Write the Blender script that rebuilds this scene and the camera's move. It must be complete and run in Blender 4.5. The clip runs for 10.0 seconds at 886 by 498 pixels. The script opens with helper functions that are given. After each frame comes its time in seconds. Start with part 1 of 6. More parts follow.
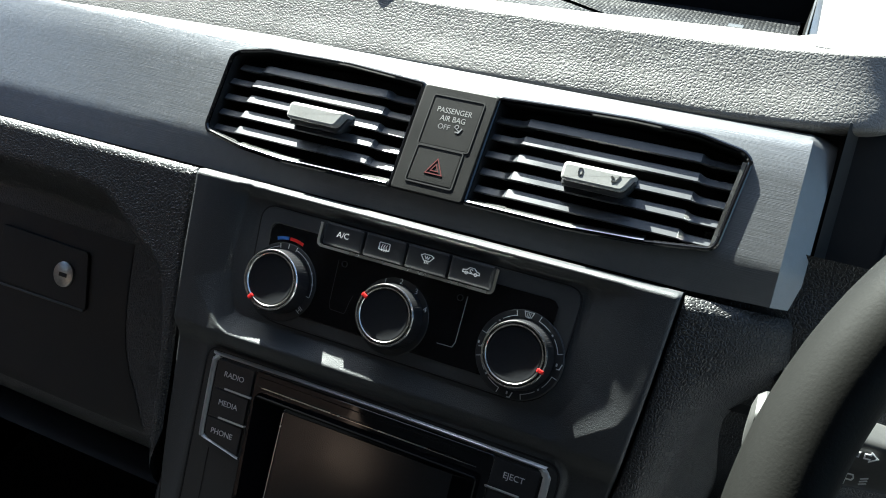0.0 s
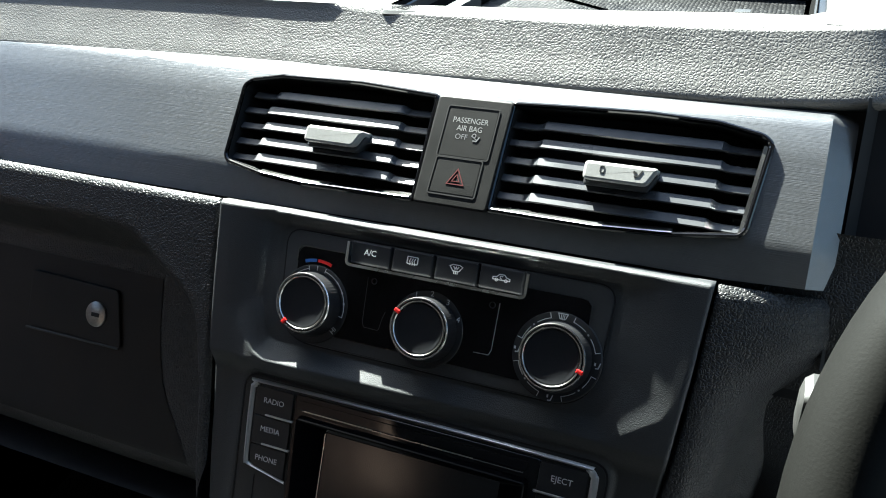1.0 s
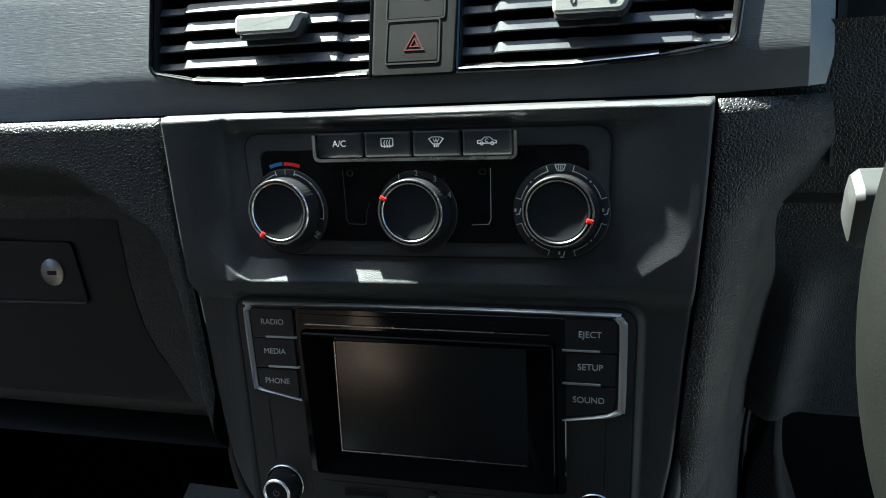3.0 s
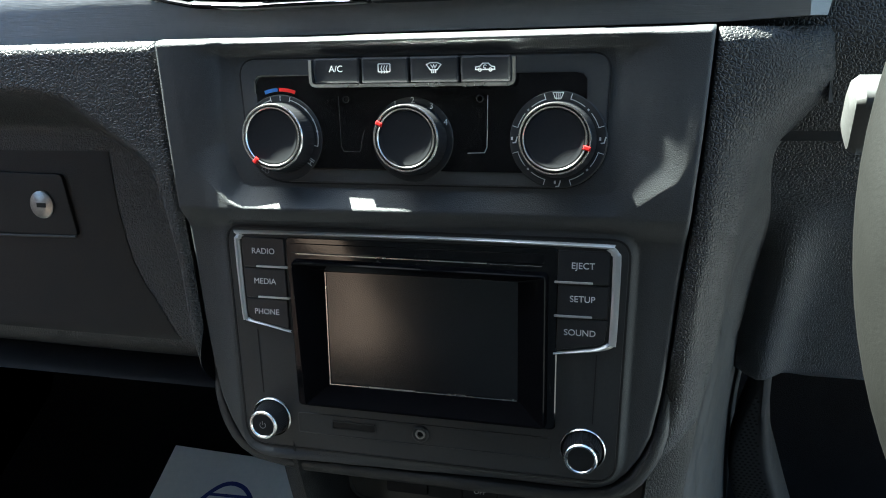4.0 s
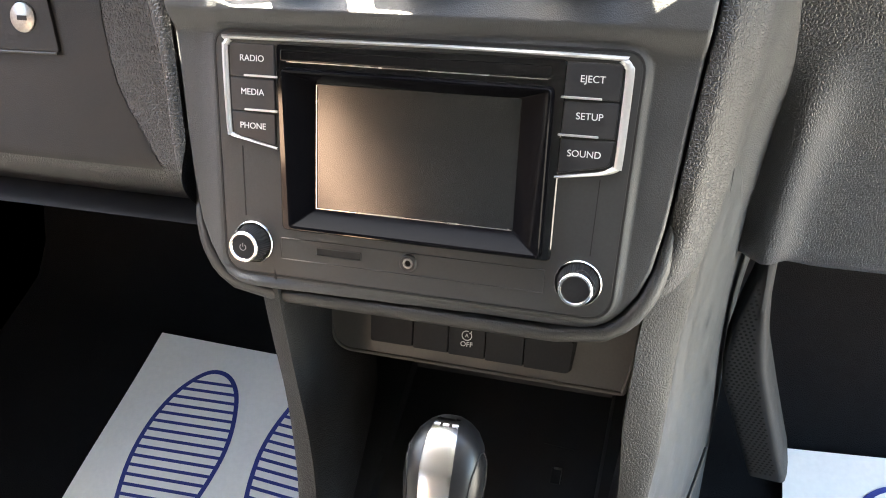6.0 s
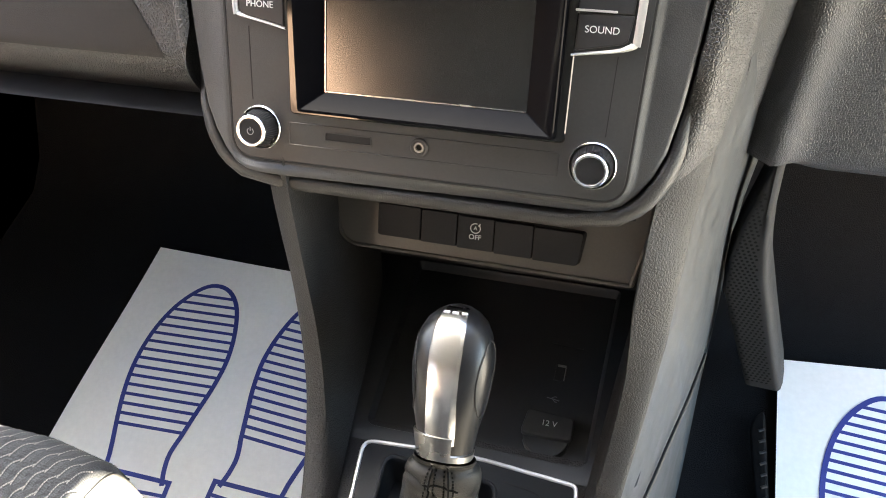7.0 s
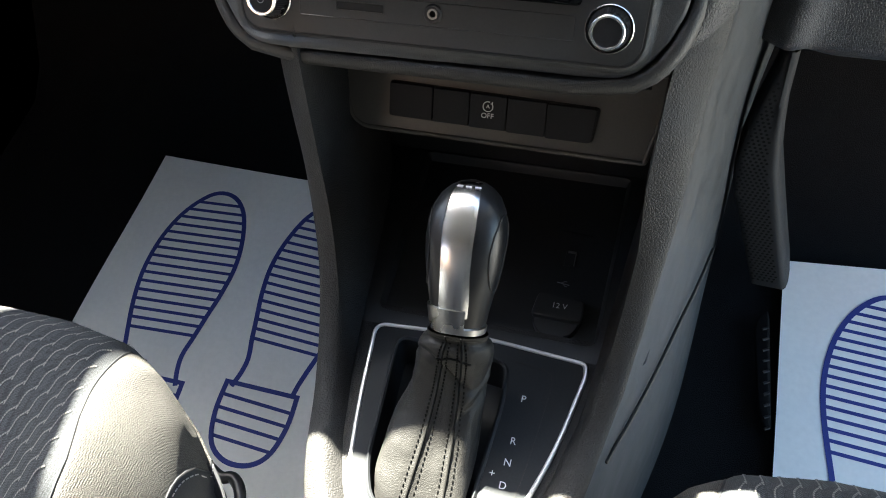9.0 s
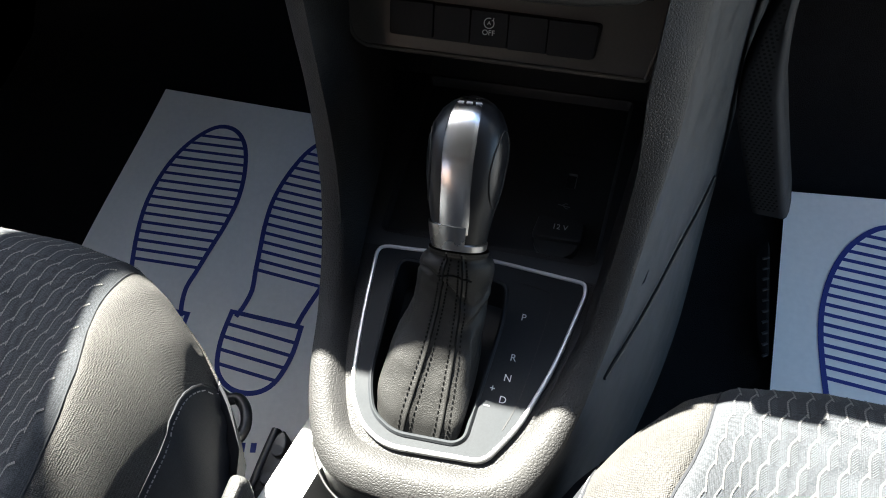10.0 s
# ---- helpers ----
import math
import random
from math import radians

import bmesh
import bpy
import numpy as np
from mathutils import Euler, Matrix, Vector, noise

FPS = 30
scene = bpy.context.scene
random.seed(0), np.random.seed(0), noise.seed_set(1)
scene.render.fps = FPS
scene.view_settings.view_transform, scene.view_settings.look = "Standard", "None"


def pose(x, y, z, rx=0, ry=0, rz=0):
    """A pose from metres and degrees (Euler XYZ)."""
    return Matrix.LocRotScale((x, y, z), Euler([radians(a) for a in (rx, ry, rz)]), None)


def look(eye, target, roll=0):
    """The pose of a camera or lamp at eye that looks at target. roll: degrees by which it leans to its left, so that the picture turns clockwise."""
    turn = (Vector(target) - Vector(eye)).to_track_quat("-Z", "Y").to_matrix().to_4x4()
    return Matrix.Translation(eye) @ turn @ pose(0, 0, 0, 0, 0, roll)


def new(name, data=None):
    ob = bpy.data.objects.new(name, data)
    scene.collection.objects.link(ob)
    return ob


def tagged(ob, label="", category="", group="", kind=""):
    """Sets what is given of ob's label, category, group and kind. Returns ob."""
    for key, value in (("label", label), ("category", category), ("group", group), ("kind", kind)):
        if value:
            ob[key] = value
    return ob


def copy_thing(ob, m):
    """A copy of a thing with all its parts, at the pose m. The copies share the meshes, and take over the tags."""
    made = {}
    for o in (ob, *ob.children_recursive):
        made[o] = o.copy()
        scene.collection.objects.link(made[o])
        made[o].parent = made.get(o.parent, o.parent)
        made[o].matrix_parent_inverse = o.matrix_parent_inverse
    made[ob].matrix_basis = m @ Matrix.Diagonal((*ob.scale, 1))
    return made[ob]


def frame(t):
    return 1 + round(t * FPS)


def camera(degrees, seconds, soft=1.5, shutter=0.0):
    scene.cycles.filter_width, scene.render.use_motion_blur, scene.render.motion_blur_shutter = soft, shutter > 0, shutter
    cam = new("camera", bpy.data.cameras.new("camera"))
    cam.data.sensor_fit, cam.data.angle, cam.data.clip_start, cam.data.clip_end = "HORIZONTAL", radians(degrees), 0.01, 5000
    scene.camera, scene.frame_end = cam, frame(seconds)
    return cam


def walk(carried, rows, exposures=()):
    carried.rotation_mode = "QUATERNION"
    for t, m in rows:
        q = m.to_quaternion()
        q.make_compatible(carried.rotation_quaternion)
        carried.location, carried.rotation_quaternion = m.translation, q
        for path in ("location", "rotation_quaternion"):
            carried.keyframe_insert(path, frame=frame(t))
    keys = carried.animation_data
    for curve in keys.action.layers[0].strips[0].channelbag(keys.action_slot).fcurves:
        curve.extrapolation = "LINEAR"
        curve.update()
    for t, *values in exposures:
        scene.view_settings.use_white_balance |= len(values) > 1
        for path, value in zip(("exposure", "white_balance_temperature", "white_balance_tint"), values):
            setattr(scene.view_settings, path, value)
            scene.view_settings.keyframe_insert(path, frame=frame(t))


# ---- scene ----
cam = camera(57.66, 10.0, soft=1.0)
PATH = [
    (0, (0.1679, -0.2916, 0.9358), (0.0012, 0.1118, 0.6919), 3.69),
    (0.3, (0.1655, -0.2914, 0.9400), (-0.0056, 0.1083, 0.6931), 3.53),
    (0.5, (0.1639, -0.2897, 0.9471), (-0.0131, 0.1050, 0.6964), 1.74),
    (0.7, (0.1611, -0.2936, 0.9422), (-0.0168, 0.1050, 0.6983), 0.50),
    (1, (0.1618, -0.2952, 0.9373), (-0.0146, 0.1067, 0.6979), -1.74),
    (1.2, (0.1532, -0.2910, 0.9287), (-0.0115, 0.1127, 0.6840), -4.93),
    (1.3, (0.1417, -0.2875, 0.9369), (-0.0154, 0.1095, 0.6767), -8.56),
    (1.5, (0.1363, -0.2802, 0.9327), (-0.0131, 0.1093, 0.6572), -12.56),
    (1.7, (0.1278, -0.2713, 0.9324), (-0.0164, 0.1075, 0.6397), -15.12),
    (2, (0.1262, -0.2761, 0.9227), (-0.0145, 0.1071, 0.6339), -15.32),
    (2.2, (0.1252, -0.2770, 0.9243), (-0.0147, 0.1020, 0.6297), -13.90),
    (3.3, (0.1284, -0.2808, 0.9193), (-0.0046, 0.0908, 0.6124), -11.31),
    (3.5, (0.1262, -0.2860, 0.9129), (-0.0045, 0.0863, 0.6058), -10.71),
    (4, (0.1272, -0.2975, 0.8942), (-0.0031, 0.0725, 0.5842), -9.81),
    (4.5, (0.1264, -0.3070, 0.8789), (0.0006, 0.0612, 0.5649), -8.26),
    (5, (0.1263, -0.3141, 0.8631), (-0.0033, 0.0482, 0.5437), -7.99),
    (5.5, (0.1267, -0.3226, 0.8456), (0.0006, 0.0348, 0.5194), -6.90),
    (5.7, (0.1315, -0.3221, 0.8351), (0.0006, 0.0329, 0.5082), -6.93),
    (6.8, (0.1181, -0.3363, 0.8055), (0.0012, -0.0040, 0.4507), -5.93),
    (7, (0.1216, -0.3412, 0.8008), (0.0025, -0.0155, 0.4406), -6.33),
    (7.5, (0.1188, -0.3454, 0.7893), (0.0016, -0.0314, 0.4182), -6.78),
    (8, (0.1198, -0.3423, 0.7849), (0.0037, -0.0315, 0.4109), -6.89),
    (8.5, (0.1209, -0.3527, 0.7866), (0.0030, -0.0471, 0.4088), -7.46),
    (9, (0.1200, -0.3672, 0.7799), (0.0065, -0.0729, 0.3920), -7.24),
    (9.5, (0.1221, -0.3778, 0.7735), (0.0124, -0.1006, 0.3721), -7.63),
    (10, (0.1247, -0.3822, 0.7717), (0.0149, -0.1142, 0.3641), -8.29),
]
EXPOSURES = [(0.0, 3.05, 5650, -4), (1.0, 3.05, 5650, -4), (2.0, 3.08, 5600, -7), (3.5, 3.2, 5500, -9), (4.0, 4.22, 5580, -8), (4.5, 5.12, 5700, -5), (5.0, 5.78, 6050, -1), (5.5, 6.35, 6550, 2), (7.0, 6.55, 7400, 4), (7.5, 6.18, 7250, 3), (8.0, 5.95, 7100, 3), (8.5, 5.78, 6950, 2), (9.0, 5.2, 6400, 1), (9.5, 4.62, 6150, 2), (10.0, 4.28, 6050, 3)]
walk(cam, [(t, look(eye, target, roll)) for t, eye, target, roll in PATH], EXPOSURES)


# ---- light and exposure ----
SUN_TO = Vector((-0.57, 0.512, 0.866)).normalized()
world = bpy.data.worlds.new("sky")
scene.world = world
world.use_nodes = True
wn = world.node_tree.nodes
sky = wn.new("ShaderNodeTexSky")
sky.sky_type = "NISHITA"
sky.sun_disc = False
sky.air_density, sky.dust_density, sky.ozone_density = 0.9, 2.0, 0.7
sky.sun_elevation = math.asin(SUN_TO.z)
sky.sun_rotation = math.atan2(SUN_TO.x, SUN_TO.y)
world.node_tree.links.new(sky.outputs[0], wn["Background"].inputs[0])
wn["Background"].inputs[1].default_value = 0.042
sun = new("sun", bpy.data.lights.new("sun", "SUN"))
sun.data.energy, sun.data.angle, sun.data.color = 5.0, radians(0.5), (1.0, 0.90, 0.775)
sun.matrix_world = look(SUN_TO * 5, (0, 0, 0))

# ---- frames of reference: the dashboard's face leans 27 degrees ----
LEAN_D = radians(27)
DM = Matrix.Translation((0, 0, 0.587)) @ Matrix.Rotation(-LEAN_D, 4, "X")


def dw(x, y, z):
    return DM @ Vector((x, y, z))


# ---- materials ----
def material(name, color, rough=0.5, metal=0.0, spec=0.5, bumps=(), vary=0.15, vary_scale=30.0, rough_vary=0.08, sheen=0.0, coat=0.0):
    """bumps: rows of (kind, scale, depth in metres, strength)."""
    m = bpy.data.materials.new(name)
    m.use_nodes = True
    nt = m.node_tree
    n, l = nt.nodes, nt.links
    b = n["Principled BSDF"]
    b.inputs["Metallic"].default_value = metal
    b.inputs["Specular IOR Level"].default_value = spec
    b.inputs["Sheen Weight"].default_value = sheen
    b.inputs["Coat Weight"].default_value = coat
    tc = n.new("ShaderNodeTexCoord")
    # colour varied at two scales
    a1 = n.new("ShaderNodeTexNoise")
    a1.inputs["Scale"].default_value = vary_scale
    a1.inputs["Detail"].default_value = 6
    a2 = n.new("ShaderNodeTexNoise")
    a2.inputs["Scale"].default_value = vary_scale * 22
    a2.inputs["Detail"].default_value = 2
    l.new(tc.outputs["Object"], a1.inputs["Vector"])
    l.new(tc.outputs["Object"], a2.inputs["Vector"])
    mixn = n.new("ShaderNodeMath")
    mixn.operation = "ADD"
    l.new(a1.outputs["Fac"], mixn.inputs[0])
    l.new(a2.outputs["Fac"], mixn.inputs[1])
    ramp = n.new("ShaderNodeMapRange")
    ramp.inputs["From Min"].default_value, ramp.inputs["From Max"].default_value = 0.6, 1.4
    ramp.inputs["To Min"].default_value, ramp.inputs["To Max"].default_value = 1 - vary, 1 + vary
    l.new(mixn.outputs[0], ramp.inputs["Value"])
    hsv = n.new("ShaderNodeHueSaturation")
    hsv.inputs["Color"].default_value = (*color, 1)
    l.new(ramp.outputs[0], hsv.inputs["Value"])
    l.new(hsv.outputs[0], b.inputs["Base Color"])
    rr = n.new("ShaderNodeMapRange")
    rr.inputs["From Min"].default_value, rr.inputs["From Max"].default_value = 0.3, 0.7
    rr.inputs["To Min"].default_value, rr.inputs["To Max"].default_value = max(0.02, rough - rough_vary), min(1, rough + rough_vary)
    l.new(a1.outputs["Fac"], rr.inputs["Value"])
    l.new(rr.outputs[0], b.inputs["Roughness"])
    last = None
    for kind, scale, depth, strength in bumps:
        src = tc.outputs["Object"]
        if kind == "brush":
            mp = n.new("ShaderNodeMapping")
            mp.inputs["Scale"].default_value = (0.012, 1, 1)
            l.new(src, mp.inputs["Vector"])
            src = mp.outputs[0]
        if kind == "weave":
            t = n.new("ShaderNodeTexVoronoi")
            t.inputs["Scale"].default_value = scale
            t.inputs["Randomness"].default_value = 0.38
            t2 = n.new("ShaderNodeTexNoise")
            t2.inputs["Scale"].default_value = scale * 0.7
            l.new(src, t2.inputs["Vector"])
            l.new(src, t.inputs["Vector"])
            mm = n.new("ShaderNodeMath")
            mm.operation = "MULTIPLY_ADD"
            l.new(t2.outputs["Fac"], mm.inputs[0])
            mm.inputs[1].default_value = 0.35
            l.new(t.outputs["Distance"], mm.inputs[2])
            out = mm.outputs[0]
            tone = n.new("ShaderNodeMapRange")
            tone.inputs["From Min"].default_value, tone.inputs["From Max"].default_value = 0.3, 1.1
            tone.inputs["To Min"].default_value, tone.inputs["To Max"].default_value = 1.55, 0.3
            l.new(out, tone.inputs["Value"])
            both = n.new("ShaderNodeMath")
            both.operation = "MULTIPLY"
            l.new(ramp.outputs[0], both.inputs[0])
            l.new(tone.outputs[0], both.inputs[1])
            l.new(both.outputs[0], hsv.inputs["Value"])
        elif kind == "leather":
            t0 = n.new("ShaderNodeTexNoise")
            t0.inputs["Scale"].default_value = scale * 0.6
            l.new(src, t0.inputs["Vector"])
            off = n.new("ShaderNodeVectorMath")
            off.operation = "MULTIPLY_ADD"
            l.new(t0.outputs["Color"], off.inputs[0])
            off.inputs[1].default_value = (0.9 / scale,) * 3
            l.new(src, off.inputs[2])
            t = n.new("ShaderNodeTexVoronoi")
            t.feature = "DISTANCE_TO_EDGE"
            t.inputs["Scale"].default_value = scale
            l.new(off.outputs[0], t.inputs["Vector"])
            mr = n.new("ShaderNodeMapRange")
            mr.interpolation_type = "SMOOTHSTEP"
            mr.inputs["From Max"].default_value = 0.28
            l.new(t.outputs["Distance"], mr.inputs["Value"])
            out = mr.outputs[0]
        else:
            t = n.new("ShaderNodeTexNoise")
            t.inputs["Scale"].default_value = scale
            t.inputs["Detail"].default_value = 3
            l.new(src, t.inputs["Vector"])
            out = t.outputs["Fac"]
        bp = n.new("ShaderNodeBump")
        bp.inputs["Strength"].default_value = strength
        bp.invert = kind == "weave"
        bp.inputs["Distance"].default_value = depth
        l.new(out, bp.inputs["Height"])
        if last:
            l.new(last, bp.inputs["Normal"])
        last = bp.outputs[0]
    if last:
        l.new(last, b.inputs["Normal"])
    return m


# charcoal pad coloured paler to make up for sunlight its slope misses
PAD = material("dash_leathergrain_sunlit", (0.19, 0.184, 0.176), 0.44, bumps=[("leather", 500, 0.0004, 0.42), ("noise", 2500, 0.00006, 0.4)], vary=0.15)
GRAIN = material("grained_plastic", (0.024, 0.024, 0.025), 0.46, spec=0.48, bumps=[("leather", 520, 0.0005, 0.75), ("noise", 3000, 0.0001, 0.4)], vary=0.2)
# lid: finer grain than GRAIN, and darker to imitate shade in the recess
LIDSHADE = material("lid_plastic_shaded", (0.0135, 0.0135, 0.014), 0.52, spec=0.30, bumps=[("noise", 1900, 0.00025, 0.7)], vary=0.2)
# passenger face: coarser grain, and paler to imitate sky reflection
BANDLIT = material("coarse_grained_plastic_lit", (0.028, 0.028, 0.029), 0.45, spec=0.60, bumps=[("leather", 460, 0.0005, 0.75), ("noise", 3000, 0.0001, 0.4)], vary=0.2)
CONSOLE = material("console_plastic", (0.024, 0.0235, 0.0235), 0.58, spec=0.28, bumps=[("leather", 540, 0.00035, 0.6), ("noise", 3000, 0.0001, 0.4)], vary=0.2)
FASCIA = material("matt_fascia_plastic", (0.043, 0.0455, 0.049), 0.48, spec=0.50, bumps=[("noise", 1700, 0.00034, 0.9)], vary=0.12)
PLASTIC = material("fine_black_plastic", (0.030, 0.032, 0.034), 0.48, bumps=[("noise", 2600, 0.00016, 0.7)], vary=0.12)
SOFTBLK = material("satin_black_plastic", (0.022, 0.023, 0.026), 0.42, bumps=[("noise", 3500, 0.00006, 0.4)], vary=0.12)
GLOSS = material("piano_black", (0.004, 0.004, 0.005), 0.06, bumps=[("noise", 60, 0.0001, 0.05)], vary=0.1, rough_vary=0.03)
BEZEL = material("polished_bezel_plastic", (0.004, 0.004, 0.005), 0.08, spec=0.035, vary=0.1, rough_vary=0.03)
PANELGLOSS = material("dark_gloss_plastic", (0.004, 0.004, 0.005), 0.20, spec=0.35, vary=0.1, rough_vary=0.04)
PLATEMAT = material("selector_plate_plastic", (0.019, 0.021, 0.024), 0.65, spec=0.15, bumps=[("noise", 2200, 0.00012, 0.5)], vary=0.15)
# pale brown of LOWPLATE stands for reflected brown surroundings
LOWPLATE = material("satin_plastic_brown_reflection", (0.068, 0.063, 0.057), 0.40, spec=0.55, bumps=[("noise", 2600, 0.0001, 0.5)], vary=0.12)
# HVACMAT is paler than PLASTIC to imitate windscreen light reflected on it
HVACMAT = material("heater_plastic_sky_sheen", (0.042, 0.044, 0.047), 0.42, spec=0.6, bumps=[("noise", 2600, 0.00014, 0.6)], vary=0.12)
RIMGRAIN = material("fine_grained_plastic", (0.026, 0.026, 0.0265), 0.48, spec=0.45, bumps=[("leather", 620, 0.0002, 0.45), ("noise", 3000, 0.0001, 0.4)], vary=0.15)
SLAT = material("vent_slat_plastic", (0.055, 0.057, 0.062), 0.32, bumps=[("noise", 3500, 0.00005, 0.3)])
ALU = material("brushed_grey_trim", (0.215, 0.22, 0.23), 0.36, metal=0.72, bumps=[("brush", 3200, 0.00018, 0.7)], vary=0.06, vary_scale=9, rough_vary=0.015)
SATIN = material("satin_chrome", (0.60, 0.60, 0.60), 0.27, metal=1.0, vary=0.04)
STRIPMETAL = material("satin_silver_strip", (0.84, 0.83, 0.82), 0.24, metal=1.0, vary=0.02, rough_vary=0.01)
CHROME = material("bright_chrome", (0.62, 0.62, 0.63), 0.14, metal=1.0, vary=0.03)
SILVER = material("silver_paint", (0.62, 0.62, 0.62), 0.35, metal=0.5, vary=0.04)
KNOBSKIN = material("knob_skin", (0.010, 0.0105, 0.012), 0.33, spec=0.42, bumps=[("noise", 2600, 0.00008, 0.4)], vary=0.2)
CAP = material("knob_cap_black", (0.016, 0.017, 0.02), 0.6, spec=0.22, bumps=[("noise", 3500, 0.00005, 0.4)])
KNURL = material("knurled_black", (0.02, 0.02, 0.022), 0.32)
RED = material("red_pointer", (0.75, 0.02, 0.02), 0.4)
DIMRED = material("red_triangle_print", (0.115, 0.012, 0.012), 0.5)
BLUE = material("blue_print", (0.05, 0.16, 0.5), 0.5)
PRINT = material("white_print", (0.72, 0.73, 0.74), 0.6, vary=0.05)
DIMPRINT = material("grey_print", (0.2, 0.2, 0.21), 0.6, vary=0.05)
SCREEN = material("screen_glass", (0.006, 0.006, 0.007), 0.16, spec=0.95, vary=0.05, rough_vary=0.02)
# near black, for shaded hollows as well as dark joints and marks
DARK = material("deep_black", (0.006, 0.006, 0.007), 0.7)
LEATHER = material("black_leather", (0.018, 0.0177, 0.0172), 0.48, spec=0.30, bumps=[("leather", 900, 0.0002, 0.5), ("noise", 140, 0.0007, 0.35)], vary=0.2)
HOLLOW = material("dull_black", (0.008, 0.008, 0.008), 0.9, spec=0.05)
CLOTH = material("grey_woven_cloth", (0.039, 0.0375, 0.0360), 0.9, spec=0.2, bumps=[("weave", 1000, 0.0010, 1.0)], vary=0.25, vary_scale=60, sheen=0.02)
# insert cloth is neutral; its slight blue stands for skylight in shade
INSERT = material("patterned_cloth_skylight_blue", (0.029, 0.0315, 0.0360), 0.85, spec=0.2, bumps=[("weave", 1100, 0.0004, 0.6)], vary=0.3, vary_scale=50, sheen=0.02)
MOTIF = material("pale_motif_thread", (0.125, 0.123, 0.119), 0.8, vary=0.2)
HATCH = material("hatch_thread", (0.050, 0.056, 0.064), 0.85, vary=0.2)
# one pale colour for the ledge by the console; its make is unknown
LEDGE_PALE = material("pale_ledge_surface", (0.55, 0.55, 0.54), 0.5, vary=0.1)
SIDECLOTH = material("black_side_cloth", (0.016, 0.017, 0.020), 0.85, spec=0.2, bumps=[("noise", 1500, 0.0002, 0.5)], vary=0.2)
PAPER = material("white_paper", (0.87, 0.845, 0.79), 0.75, spec=0.3, bumps=[("noise", 12, 0.003, 0.25), ("noise", 900, 0.0001, 0.3)], vary=0.05, vary_scale=8)
INK = material("blue_ink", (0.022, 0.035, 0.21), 0.7, vary=0.15)
CARPET = material("black_carpet", (0.008, 0.008, 0.0085), 0.95, spec=0.1, bumps=[("noise", 900, 0.002, 0.8)], vary=0.4)
WHEELSKIN = material("wheel_rim_skin", (0.008, 0.008, 0.0072), 0.62, spec=0.12, bumps=[("noise", 900, 0.0002, 0.35), ("noise", 3000, 0.0001, 0.3)], vary=0.15)
TABMAT = material("slider_tab_plastic", (0.34, 0.34, 0.33), 0.45, bumps=[("noise", 3000, 0.0001, 0.4)], vary=0.12)
STALK = material("stalk_plastic", (0.045, 0.045, 0.043), 0.5, bumps=[("noise", 3000, 0.0001, 0.4)], vary=0.12)
LINER = material("headliner_cloth", (0.13, 0.13, 0.13), 0.95, spec=0.1, bumps=[("noise", 1200, 0.0006, 0.5)], vary=0.08)
DOORSKIN = material("door_plastic", (0.05, 0.05, 0.053), 0.55, bumps=[("leather", 500, 0.0005, 0.5)])
ASPHALT = material("grey_gravel", (0.150, 0.150, 0.152), 0.9, bumps=[("noise", 120, 0.01, 0.6)], vary=0.3, vary_scale=2)
WALLING = material("brown_brick_render", (0.19, 0.128, 0.097), 0.9, bumps=[("noise", 40, 0.01, 0.5)], vary=0.2, vary_scale=1)
STEEL = material("dull_steel", (0.35, 0.35, 0.34), 0.4, metal=0.9, vary=0.25)


# ---- building helpers ----
def finish(name, bm, mat, parent=None, label="", sharp=38):
    bmesh.ops.recalc_face_normals(bm, faces=bm.faces)
    many = [f for f in bm.faces if len(f.verts) > 8]
    if many:
        bmesh.ops.triangulate(bm, faces=many, ngon_method="BEAUTY")
    me = bpy.data.meshes.new(name)
    bm.to_mesh(me)
    bm.free()
    for p in me.polygons:
        p.use_smooth = p.loop_total < 9
    me.set_sharp_from_angle(angle=radians(sharp))
    me.materials.append(mat)
    ob = new(name, me)
    if parent:
        ob.parent = parent
    if label:
        ob["label"] = label
    return ob


def part(name, bm, mat, parent, label="", sharp=38):
    return finish(name, bm, mat, parent, label, sharp)


def thing(name, label, category, m=None, group="", kind=""):
    ob = new(name)
    ob.empty_display_size = 0.02
    if m:
        ob.matrix_world = m
    return tagged(ob, label, category, group, kind)


def rounded(pts, radii, n=6):
    """A polygon with rounded corners; radii one number or one a corner."""
    out, k = [], len(pts)
    for i in range(k):
        p0, p, p1 = (Vector(pts[j % k]) for j in (i - 1, i, i + 1))
        r = radii[i] if isinstance(radii, (list, tuple)) else radii
        a, b = (p0 - p), (p1 - p)
        r = min(r, a.length * 0.49, b.length * 0.49)
        if r < 1e-6:
            out.append(p)
            continue
        s, e = p + a.normalized() * r, p + b.normalized() * r
        for j in range(n + 1):
            t = j / n
            out.append(s * (1 - t) ** 2 + p * 2 * t * (1 - t) + e * t * t)
    return out


def inset(pts, d):
    """Moves an outline inwards (d > 0), whichever way it winds."""
    k = len(pts)
    area = sum(pts[i].x * pts[(i + 1) % k].y - pts[(i + 1) % k].x * pts[i].y for i in range(k))
    sgn = 1 if area > 0 else -1
    out = []
    for i in range(k):
        a = (pts[i] - pts[i - 1])
        b = (pts[(i + 1) % k] - pts[i])
        a = a.normalized() if a.length > 1e-9 else b.normalized()
        b = b.normalized() if b.length > 1e-9 else a
        na, nb = Vector((-a.y, a.x)) * sgn, Vector((-b.y, b.x)) * sgn
        m = na + nb
        m = m.normalized() if m.length > 1e-6 else na
        out.append(pts[i] + m * d / max(0.35, m.dot(na)))
    return out


